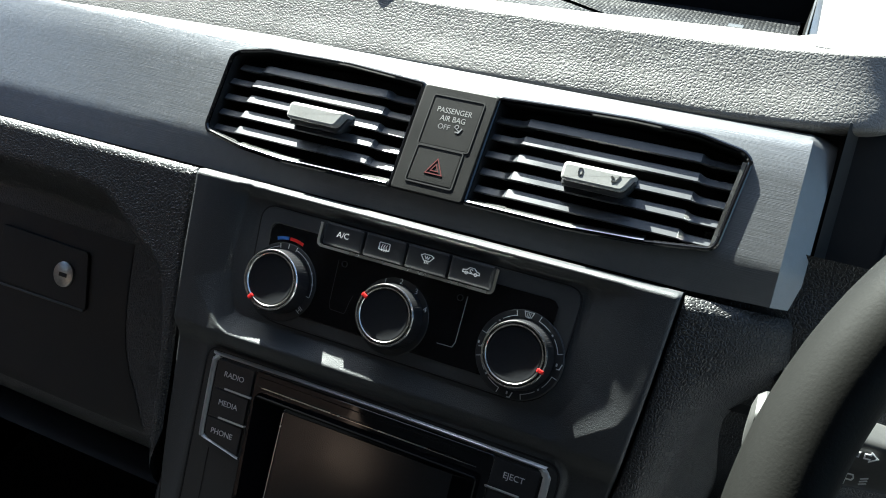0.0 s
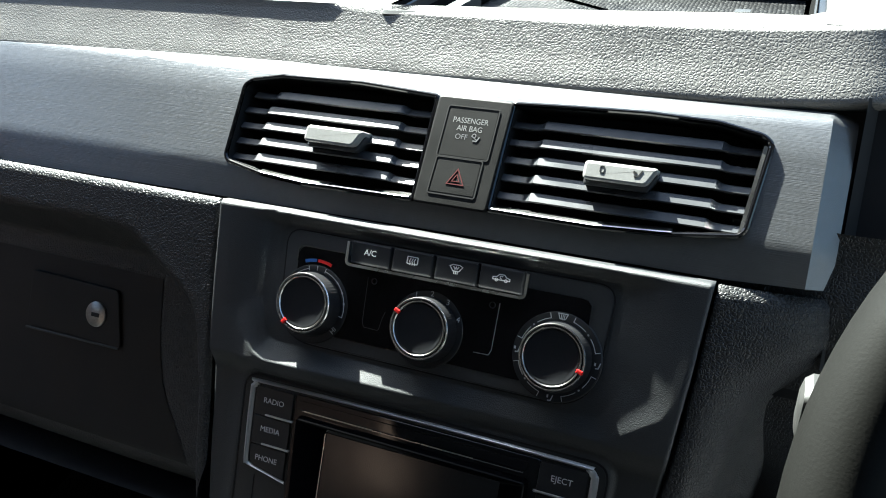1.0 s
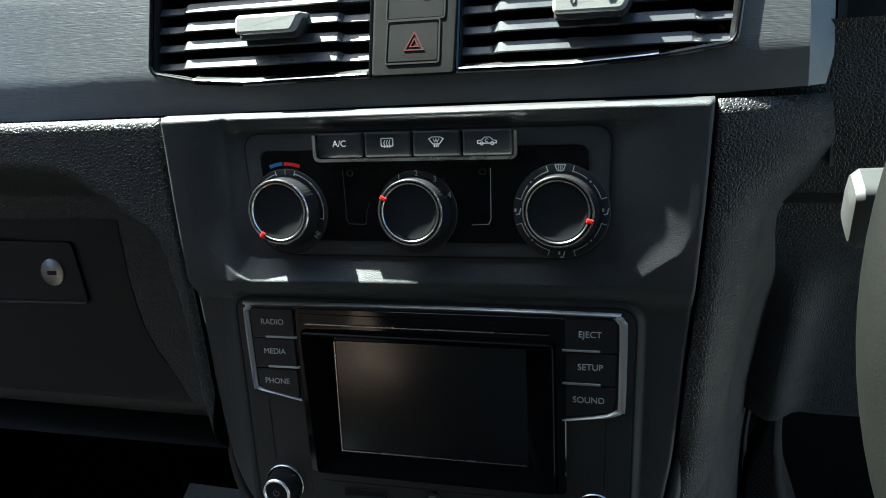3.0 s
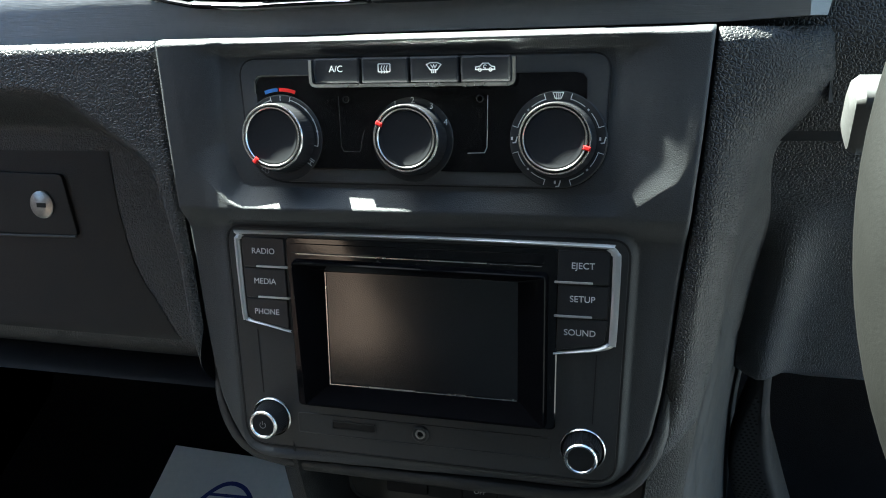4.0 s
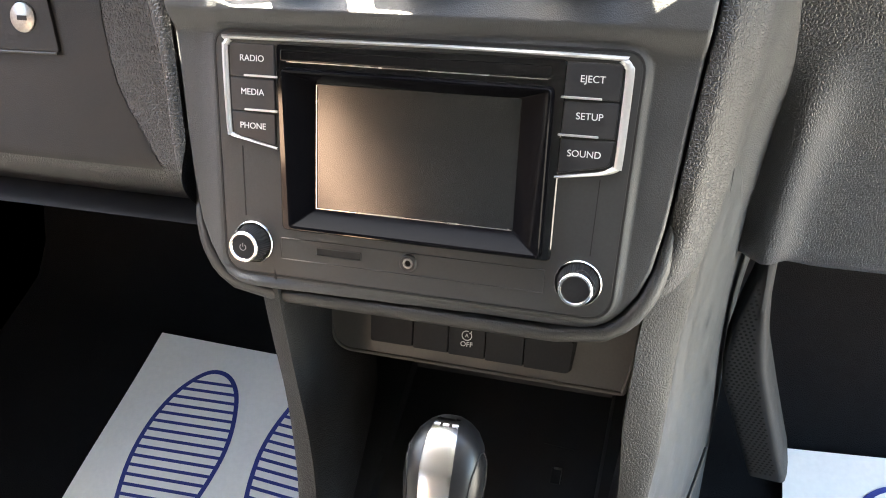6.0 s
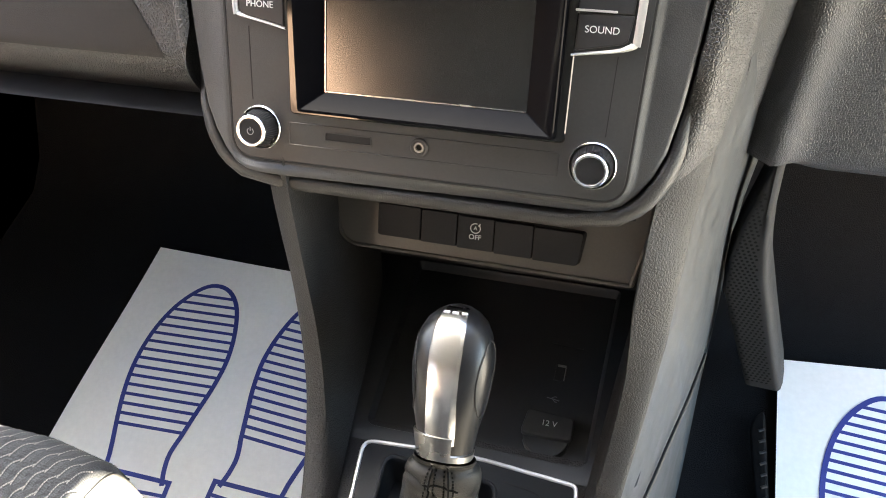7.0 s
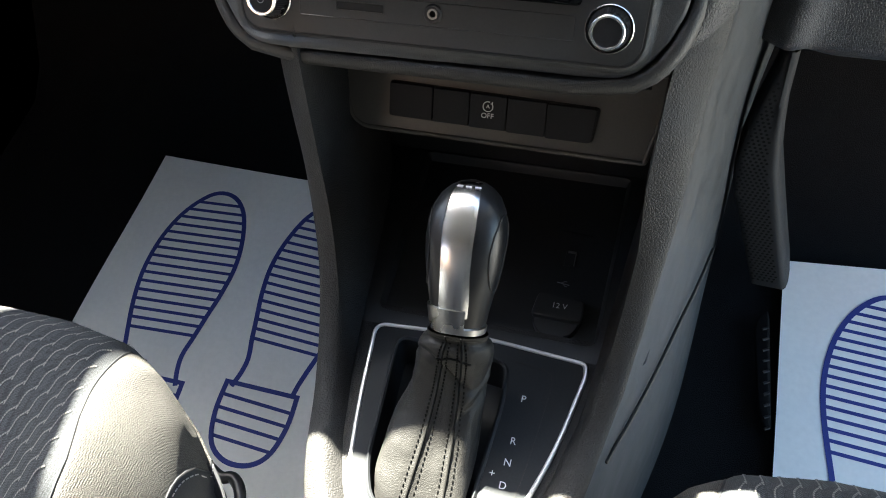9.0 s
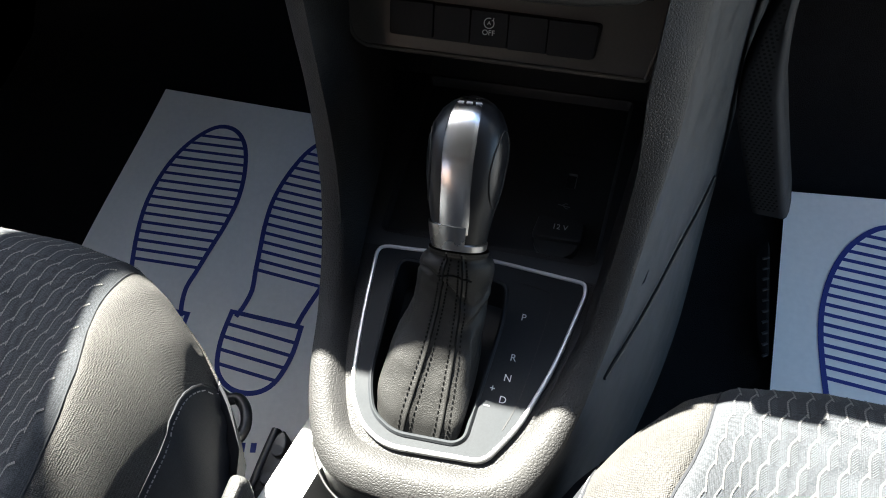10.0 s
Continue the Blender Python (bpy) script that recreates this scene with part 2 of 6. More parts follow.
def loops(bm, rows, closed=True, cap0=False, cap1=False):
    """Bridges rows of points of one length."""
    vs = [[bm.verts.new(p) for p in r] for r in rows]
    k = len(rows[0])
    for a, b in zip(vs, vs[1:]):
        for i in range(k if closed else k - 1):
            j = (i + 1) % k
            bm.faces.new((a[i], a[j], b[j], b[i]))
    if cap0:
        bm.faces.new(vs[0])
    if cap1:
        bm.faces.new(vs[-1])
    return vs


def slab(pts, front, back, bevel=0.0005, bm=None):
    """A plate in the x-z plane whose face is at y = front."""
    bm = bm or bmesh.new()
    pts = [Vector(p) for p in pts]
    rows = []
    for d, y in ((bevel + 0.0002, front), (bevel, front), (bevel * 0.3, front + bevel * 0.3), (0, front + bevel), (0, back)):
        rows.append([Vector((p.x, y, p.y)) for p in (inset(pts, d) if d else pts)])
    loops(bm, rows, True, True, True)
    return bm


def ring(pts, width, front, back, bevel=0.0004, bm=None):
    """A frame along an outline, width wide, inside it."""
    bm = bm or bmesh.new()
    pts = [Vector(p) for p in pts]
    rows = []
    for d, y in ((0, back), (0, front + bevel), (bevel, front), (width - bevel, front), (width, front + bevel), (width, back)):
        rows.append([Vector((p.x, y, p.y)) for p in (inset(pts, d) if d else pts)])
    rows.append(rows[0])
    loops(bm, rows[:-1], True)
    return bm


def box2(x0, x1, z0, z1, r=0.001, n=4):
    return rounded([(x0, z0), (x1, z0), (x1, z1), (x0, z1)], r, n)


def lathe(profile, cx, cz, n=64, bm=None, wob=None):
    """Turns a profile of (radius, y) round an axis along y through (cx, cz)."""
    bm = bm or bmesh.new()
    rows = []
    for r, y in profile:
        row = []
        for i in range(n):
            a = 2 * math.pi * i / n
            rr = r if wob is None else wob(r, y, i)
            row.append(Vector((cx + rr * math.cos(a), y, cz + rr * math.sin(a))))
        rows.append(row)
    loops(bm, rows, True, profile[0][0] > 1e-5, profile[-1][0] > 1e-5)
    return bm


def ribbon(pts, width, y, bm=None, closed=False, thick=0.00025, to=None):
    """A flat printed line through points (x, z) at depth y."""
    bm = bm or bmesh.new()
    pts = [Vector(p) for p in pts]
    k = len(pts)
    side = []
    for i in range(k):
        a = pts[i] - pts[i - 1] if (i or closed) else pts[1] - pts[0]
        b = pts[(i + 1) % k] - pts[i] if (i < k - 1 or closed) else a
        a = a.normalized() if a.length > 1e-9 else b.normalized()
        b = b.normalized() if b.length > 1e-9 else a
        m = Vector((-a.y - b.y, a.x + b.x))
        m = m.normalized() if m.length > 1e-6 else Vector((-a.y, a.x))
        side.append(m * (width / 2) / max(0.5, m.dot(Vector((-a.y, a.x)))))
    to = to or (lambda p, d: Vector((p.x, y - d, p.y)))
    rows = [[to(pts[i] + side[i], 0), to(pts[i] + side[i], thick), to(pts[i] - side[i], thick), to(pts[i] - side[i], 0)] for i in range(k)]
    if closed:
        rows.append(rows[0])
    vs = loops(bm, rows, True)
    if not closed:
        bm.faces.new(vs[0])
        bm.faces.new(vs[-1])
    return bm


def tube(path, radius, n=12, bm=None, closed=False, flat=1.0):
    bm = bm or bmesh.new()
    path = [Vector(p) for p in path]
    rows, k = [], len(path)
    for i in range(k):
        a = path[i - 1] if (i or closed) else path[0]
        b = path[(i + 1) % k] if (i < k - 1 or closed) else path[-1]
        d = (b - a).normalized()
        u = d.cross(Vector((0, 0, 1)))
        u = u.normalized() if u.length > 1e-3 else Vector((1, 0, 0))
        v = u.cross(d)
        r = radius[i] if isinstance(radius, (list, tuple)) else radius
        rows.append([path[i] + u * r * math.cos(2 * math.pi * j / n) + v * r * flat * math.sin(2 * math.pi * j / n) for j in range(n)])
    if closed:
        rows.append(rows[0])
    loops(bm, rows, True, not closed, not closed)
    return bm


def sheet(f, us, vs_, bm=None):
    """A grid of f(u, v)."""
    bm = bm or bmesh.new()
    loops(bm, [[f(u, v) for u in us] for v in vs_], False)
    return bm


def span(a, b, n):
    return [a + (b - a) * i / n for i in range(n + 1)]


def table(x, rows):
    """Straight between rows of (x, value)."""
    if x <= rows[0][0]:
        return rows[0][1]
    for (a, p), (b, q) in zip(rows, rows[1:]):
        if x <= b:
            return p + (q - p) * (x - a) / (b - a)
    return rows[-1][1]


def smooth(t):
    t = min(1.0, max(0.0, t))
    return t * t * (3 - 2 * t)


def catmull(pts, n=6):
    pts = [Vector(p) for p in pts]
    out = []
    for i in range(len(pts) - 1):
        p0, p1, p2, p3 = pts[max(0, i - 1)], pts[i], pts[i + 1], pts[min(len(pts) - 1, i + 2)]
        for j in range(n):
            t = j / n
            out.append(0.5 * (2 * p1 + (p2 - p0) * t + (2 * p0 - 5 * p1 + 4 * p2 - p3) * t * t + (3 * p1 - p0 - 3 * p2 + p3) * t ** 3))
    out.append(pts[-1])
    return out


def lettering(text, x, z, size, y, parent, mat=None, m=None, label="", turn=0.0, stretch=1.0, align="CENTER"):
    """Words as a thin raised mesh, centred at (x, z) on the plane y, or laid by m."""
    mat = mat or PRINT
    cu = bpy.data.curves.new("lettering", "FONT")
    cu.body, cu.size, cu.align_x, cu.align_y = text, size, align, "CENTER"
    cu.extrude = 0.0001
    tmp = new("lettering", cu)
    bpy.context.view_layer.update()
    me = bpy.data.meshes.new_from_object(tmp.evaluated_get(bpy.context.evaluated_depsgraph_get()))
    bpy.data.objects.remove(tmp)
    me.transform(Matrix.Diagonal((stretch, 1, 1, 1)))
    if m is None:
        m = Matrix.Translation((x, y - 0.0005, z)) @ Matrix.Rotation(radians(90), 4, "X") @ Matrix.Rotation(radians(turn), 4, "Z")
    me.transform(m)
    me.materials.clear()
    me.materials.append(mat)
    ob = new("lettering", me)
    ob.parent = parent
    if label:
        ob["label"] = label
    return ob


def arc(cx, cz, r, a0, a1, n=16):
    return [(cx + r * math.cos(radians(a0 + (a1 - a0) * i / n)), cz + r * math.sin(radians(a0 + (a1 - a0) * i / n))) for i in range(n + 1)]


def inside(x, z, poly):
    c = False
    for i in range(len(poly)):
        (x0, z0), (x1, z1) = poly[i - 1], poly[i]
        if (z0 > z) != (z1 > z) and x < (x1 - x0) * (z - z0) / (z1 - z0) + x0:
            c = not c
    return c


def away(x, z, line, closed=True):
    """The distance to a polyline, plus inside a closed one and minus outside it."""
    best = 9.0
    for i in range(0 if closed else 1, len(line)):
        (x0, z0), (x1, z1) = line[i - 1], line[i]
        dx, dz = x1 - x0, z1 - z0
        t = min(1, max(0, ((x - x0) * dx + (z - z0) * dz) / (dx * dx + dz * dz + 1e-12)))
        best = min(best, math.hypot(x - x0 - t * dx, z - z0 - t * dz))
    return best if not closed or inside(x, z, line) else -best


# ---- the shell of the cab ----
def plate3(name, pts, thick, mat, label, category, kind="structure"):
    """A flat panel through points, given a thickness along its normal."""
    bm = bmesh.new()
    pts = [Vector(p) for p in pts]
    nrm = (pts[1] - pts[0]).cross(pts[2] - pts[0]).normalized() * thick
    loops(bm, [pts, [p + nrm for p in pts]], True, True, True)
    return tagged(finish(name, bm, mat), label, category, kind=kind)


def floor_z(y):
    return 0.165 * (y + 0.01)


plate3("ground", [(-150, -150, -0.5), (150, -150, -0.5), (150, 150, -0.5), (-150, 150, -0.5)], -0.1, ASPHALT, "grey sunlit gravel ground under the van", "ground")
bm = sheet(lambda x, y: Vector((x, y, floor_z(max(y, -0.35)) - 0.012 + max(0, y - 0.36) * 1.6)), span(-0.78, 0.78, 24), span(-1.0, 0.62, 40))
tagged(finish("floor", bm, CARPET), "black carpeted cab floor rising to the bulkhead", "floor", kind="structure")
plate3("wall_north", [(-0.8, 0.62, -0.1), (0.8, 0.62, -0.1), (0.8, 0.62, 0.87), (-0.8, 0.62, 0.87)], -0.02, DARK, "black insulated front bulkhead behind the dashboard", "wall")
# its slanted edge is placed to shape the reflection on the radio screen
plate3("wall_south", [(-0.04, -1.0, -0.2), (0.8, -1.0, -0.2), (0.8, -1.0, 1.24), (-0.69, -1.0, 1.24), (-0.235, -1.0, 0.50)], 0.02, DOORSKIN, "dark grey cab rear partition beside the opening", "wall")
plate3("wall_south", [(-0.8, -1.0, -0.2), (-0.04, -1.0, -0.2), (-0.235, -1.0, 0.50), (-0.8, -1.0, 0.50)], 0.02, DOORSKIN, "dark grey lower rear partition under an opening", "wall")
# unseen panel, added to limit light entering through the rear opening
plate3("wall_south", [(-0.8, -1.0, 1.0), (-0.542, -1.0, 1.0), (-0.69, -1.0, 1.24), (-0.8, -1.0, 1.24)], 0.02, DOORSKIN, "unseen dark grey panel added to block light over the rear opening", "wall")
# unseen wall, added to cut sky light on the passenger side
plate3("wall_west", [(-2.6, -6, -0.5), (-2.6, 0.2, -0.5), (-2.6, 0.2, 1.9), (-2.6, -6, 1.9)], 0.1, WALLING, "unseen brown wall added to block light beside the van", "boundary wall")
plate3("backdrop", [(-14, -9, -0.5), (14, -9, -0.5), (14, -9, 5), (-14, -9, 5)], 0.2, WALLING, "plain brown building wall behind the van", "building wall")
plate3("ceiling", [(-0.69, -1.0, 1.24), (0.69, -1.0, 1.24), (0.69, 0.03, 1.20), (-0.69, 0.03, 1.20)], 0.03, LINER, "light grey fabric headliner", "ceiling")
plate3("wall_west", [(-0.80, 0.12, -0.04), (-0.80, 0.34, -0.04), (-0.80, 0.34, 0.62), (-0.80, 0.12, 0.44)], 0.04, DOORSKIN, "dark kick panel of the passenger footwell", "wall")
# unseen panel, added to keep light off the glovebox and screen bezel
plate3("wall_west", [(-0.80, -1.0, -0.04), (-0.80, -0.50, -0.04), (-0.80, -0.50, 1.2), (-0.80, -1.0, 1.2)], 0.04, DOORSKIN, "unseen dark panel added to block light behind the open doorway", "wall")
# unseen panel, added to shield the flank from light behind the driver
plate3("wall_east", [(0.80, -1.0, -0.04), (0.80, -0.27, -0.04), (0.80, -0.27, 1.2), (0.80, -1.0, 1.2)], -0.04, DOORSKIN, "unseen dark panel added to block light behind the driver's doorway", "wall")
for s, side in ((-1, "wall_west"), (1, "wall_east")):
    top = -0.04 if s > 0 else 0.54
    plate3(side, [(s * 0.80, -1.0, -0.2), (s * 0.80, 0.66, -0.2), (s * 0.80, 0.66, top), (s * 0.80, -1.0, top)], 0.04 * -s, DOORSKIN, "dark sill under the open driver's doorway" if s > 0 else "dark grey plastic door lining below the window", "wall")
    plate3(side, [(s * 0.80, 0.34, -0.04), (s * 0.80, 0.66, -0.04), (s * 0.80, 0.66, 0.87), (s * 0.80, 0.34, 0.83)], 0.04 * -s, DOORSKIN, "dark side of the footwell before the open doorway", "wall")
    bm = tube([(s * 0.80, 0.72, 0.82), (s * 0.752, 0.4, 1.05), (s * 0.671, 0.0, 1.22), (s * 0.69, -0.5, 1.24), (s * 0.69, -1.0, 1.24)], [0.048, 0.043, 0.038, 0.03, 0.03], 12)
    tagged(finish("trim", bm, LINER), "pale padded windscreen pillar and roof rail trim", "pillar", kind="structure")
    plate3("trim", [(s * 0.70, -1.0, 1.24), (s * 0.70, 0.02, 1.22), (s * 0.745, 0.16, 1.135), (s * 0.76, -1.0, 1.14)], 0.03 * s, LINER, "pale upper door frame above the side window", "door frame")
    bm = tube([(s * 0.78, -0.55, 0.7), (s * 0.72, -0.62, 1.0), (s * 0.63, -0.66, 1.24)], 0.06, 10)
    tagged(finish("trim", bm, LINER), "pale padded door pillar trim behind the seats", "pillar", kind="structure")


# ---- fascia of the centre stack ----
def fascia_w(z):
    return table(z, [(-0.0870, 0.080), (-0.0866, 0.092), (-0.0850, 0.1015), (-0.0815, 0.1085), (-0.075, 0.1150), (-0.065, 0.1215), (-0.052, 0.1265), (-0.03, 0.1305), (0.0, 0.1340), (0.026, 0.1362), (0.0665, 0.1408), (0.11, 0.1448), (0.158, 0.1482)])


HVAC = rounded([(-0.0978, 0.1460), (0.1008, 0.1460), (0.0975, 0.0800), (-0.0945, 0.0800)], [0.010, 0.010, 0.024, 0.024], 8)
RADIO = rounded([(-0.1128, 0.0540), (0.1128, 0.0540), (0.1085, -0.0790), (-0.1085, -0.0790)], [0.010, 0.010, 0.013, 0.013], 8)
SCOOP = [(-0.1395, 0.175), (-0.1330, 0.0920), (-0.1255, 0.0845), (-0.1060, 0.0692), (-0.0970, 0.0664), (0.1030, 0.0664), (0.1110, 0.0688), (0.1335, 0.0842), (0.1370, 0.0920), (0.1420, 0.175)]
ra = [(p.x, p.y) for p in RADIO]


TILT = math.tan(radians(6))


def fascia_y(x, z):
    d = away(x, z, SCOOP)
    deep = 0.0058 + 0.0030 * smooth((0.020 - x) / 0.03) * smooth((x + 0.125) / 0.02) - (0.0012 + 0.0030 * smooth((x + 0.02) / 0.06)) * smooth((z - 0.070) / 0.085) - 0.0019 * smooth((x - 0.015) / 0.03)
    deep += 0.0018 * math.exp(-((x + 0.090) / 0.02) ** 2) - 0.0020 * math.exp(-((x + 0.010) / 0.03) ** 2)
    slope = 0.0105 + 0.018 * smooth((abs(x) - 0.100) / 0.018)
    y = -deep * (1 - min(1, max(0, d) / slope))
    y += TILT * (z - 0.078) * (1 - 0.80 * smooth((z - 0.1475) / 0.0075)) * smooth((d - 0.006) / (0.012 + 0.024 * smooth((abs(x) - 0.095) / 0.015)))
    if z < 0.066:
        y += 0.0072 * smooth((0.066 - z) / 0.014)
    if -0.092 < z < 0.064:
        r = away(x, z, ra)
        if r > -0.005:
            y += (-0.0007 - y) * smooth((r + 0.005) / 0.004)
        if r > 0.004:
            y += 0.014
    if z > 0.1540:
        t = min(1, (z - 0.1540) / 0.0040)
        y += 0.008 * (1 - math.sqrt(1 - t * t))
    e = min(fascia_w(z) - abs(x), z + 0.0872)
    if e < 0.002:
        t = 1 - max(e, 0) / 0.002
        y += 0.002 * (1 - math.sqrt(max(0, 1 - t * t)))
    return y


centre = thing("centre_fascia", "matt black plastic centre fascia with a scooped recess, in the dashboard", "dashboard fascia", DM)
NZ, NX = 300, 260
bm = bmesh.new()
rows = []
for z in span(-0.0870, 0.158, NZ):
    w = fascia_w(z)
    rows.append([Vector((x, fascia_y(x, z), z)) for x in (w * u for u in span(-1, 1, NX))])
loops(bm, rows, False)
edge = [r[0] for r in rows[::-1]] + [p for p in rows[0][1:-1:8]] + [r[-1] for r in rows]
loops(bm, [[p.copy() for p in edge], [Vector((p.x, p.y + 0.04, p.z)) for p in edge]], False)
part("panel", bm, FASCIA, centre, sharp=60)

# grained surround that wraps the fascia's edge
rim = [Vector((-fascia_w(z), 0, z)) for z in span(0.156, -0.0870, 60)]
rim += [Vector((x, 0, -0.0870)) for x in span(-0.075, 0.075, 10)]
rim += [Vector((fascia_w(z), 0, z)) for z in span(-0.0870, 0.156, 60)]
bm = bmesh.new()
rows = []
for i, p in enumerate(rim):
    a, b = rim[max(0, i - 1)], rim[min(len(rim) - 1, i + 1)]
    d = (b - a).normalized()
    out = Vector((d.z, 0, -d.x))
    if out.dot(p - Vector((0, 0, 0.05))) < 0:
        out = -out
    wide = 1 + 0.5 * smooth((-0.01 - p.z) / 0.07)
    sink = 0.014 * smooth((p.z + 0.080) / 0.075)
    rows.append([p + out * o * wide + Vector((0, y + sink, 0)) for o, y in ((0.0010, 0.03), (0.0010, 0.0030), (0.0014, 0.0016), (0.0028, 0.0010), (0.0050, 0.0018), (0.0066, 0.0045), (0.0074, 0.009), (0.0076, 0.03), (0.0076, 0.07))])
loops(bm, rows, False)
part("surround", bm, RIMGRAIN, centre, "grained dark plastic edge", 60)

# ---- climate control unit ----
clim = thing("climate_control", "black heater control panel with three rotary knobs, set in the fascia", "climate control", DM)
part("body", slab(HVAC, -0.0012, 0.006, 0.0005), HVACMAT, clim)
part("seam", ribbon(inset(HVAC, -0.0005), 0.0009, 0.0004, closed=True, thick=0.0012), DARK, clim, "dark gap round the unit")
gl = rounded([(-0.0885, 0.1372), (0.0900, 0.1372), (0.0885, 0.0872), (-0.0872, 0.0872)], [0.006, 0.006, 0.004, 0.004])
part("gloss_panel", slab(gl, -0.0018, 0.004, 0.0004), PANELGLOSS, clim, "glossy piano-black panel")
# left corner in chrome to draw the highlight on the panel's edge
bm = ribbon([(-0.0885, 0.128), (-0.0885, 0.1345), (-0.0868, 0.1369), (-0.084, 0.1374), (-0.055, 0.1374)], 0.0007, -0.0017, thick=0.0005)
part("trim_line", bm, CHROME, clim, "thin chrome strip drawn as the edge highlight")
bm = ribbon([(0.055, 0.1374), (0.084, 0.1374), (0.0876, 0.1366), (0.0898, 0.134), (0.0899, 0.124)], 0.0005, -0.0017, thick=0.0004)
part("trim_line", bm, SOFTBLK, clim)
# tray of the four push buttons
tray = rounded([(-0.0535, 0.1445), (-0.0535, 0.1312), (0.0545, 0.1312), (0.0545, 0.1445)], [0.0, 0.003, 0.003, 0.0], 6)
bm = ribbon(tray, 0.0016, -0.0044, thick=0.0030)
part("button_frame", bm, SATIN, clim, "satin chrome frame under the buttons")
for i in range(4):
    x0, x1 = -0.0524 + i * 0.02645, -0.0524 + i * 0.02645 + 0.0255
    pb = part("push_button", slab(box2(x0, x1, 0.1325, 0.1458, 0.0012), -0.0052, 0.002, 0.0014), SOFTBLK, clim)
    cx, cz, y = (x0 + x1) / 2, 0.1398, -0.0052
    if i == 0:
        lettering("A/C", cx, cz, 0.0047, y, pb)
    elif i == 1:
        bm = ribbon(rounded([(cx - 0.0032, cz - 0.0016), (cx + 0.0032, cz - 0.0016), (cx + 0.0032, cz + 0.0024), (cx - 0.0032, cz + 0.0024)], 0.0006, 3), 0.0005, y, closed=True)
        for k in (-1, 0, 1):
            ribbon([(cx + k * 0.0014 + 0.0003 * math.sin(j * 1.6), cz - 0.0024 + j * 0.0008) for j in range(6)], 0.0004, y, bm)
        part("icon", bm, PRINT, pb)
    elif i == 2:
        bm = ribbon([(cx - 0.0038, cz + 0.0016), (cx - 0.002, cz + 0.0025), (cx + 0.002, cz + 0.0025), (cx + 0.0038, cz + 0.0016), (cx + 0.0018, cz - 0.001), (cx - 0.0018, cz - 0.001)], 0.0005, y, closed=True)
        ribbon([(cx - 0.0016, cz + 0.0016), (cx - 0.0006, cz), (cx, cz + 0.0014), (cx + 0.0006, cz), (cx + 0.0016, cz + 0.0016)], 0.0005, y, bm)
        for k in (-1, 0, 1):
            ribbon([(cx + k * 0.001, cz - 0.0011), (cx + k * 0.001, cz - 0.0026)], 0.0005, y, bm)
        part("icon", bm, PRINT, pb)
    else:
        bm = ribbon([(cx - 0.0048, cz - 0.0012), (cx - 0.0048, cz), (cx - 0.0026, cz + 0.0004), (cx - 0.0012, cz + 0.0018), (cx + 0.0016, cz + 0.0018), (cx + 0.003, cz + 0.0004), (cx + 0.0048, cz), (cx + 0.0048, cz - 0.0012)], 0.0005, y, closed=True)
        for k in (-1, 1):
            ribbon(arc(cx + k * 0.0027, cz - 0.0013, 0.0008, 0, 360, 10)[:-1], 0.0004, y, bm, closed=True)
        ribbon(arc(cx, cz + 0.0002, 0.0008, 30, 300, 10), 0.0004, y, bm)
        part("icon", bm, PRINT, pb)


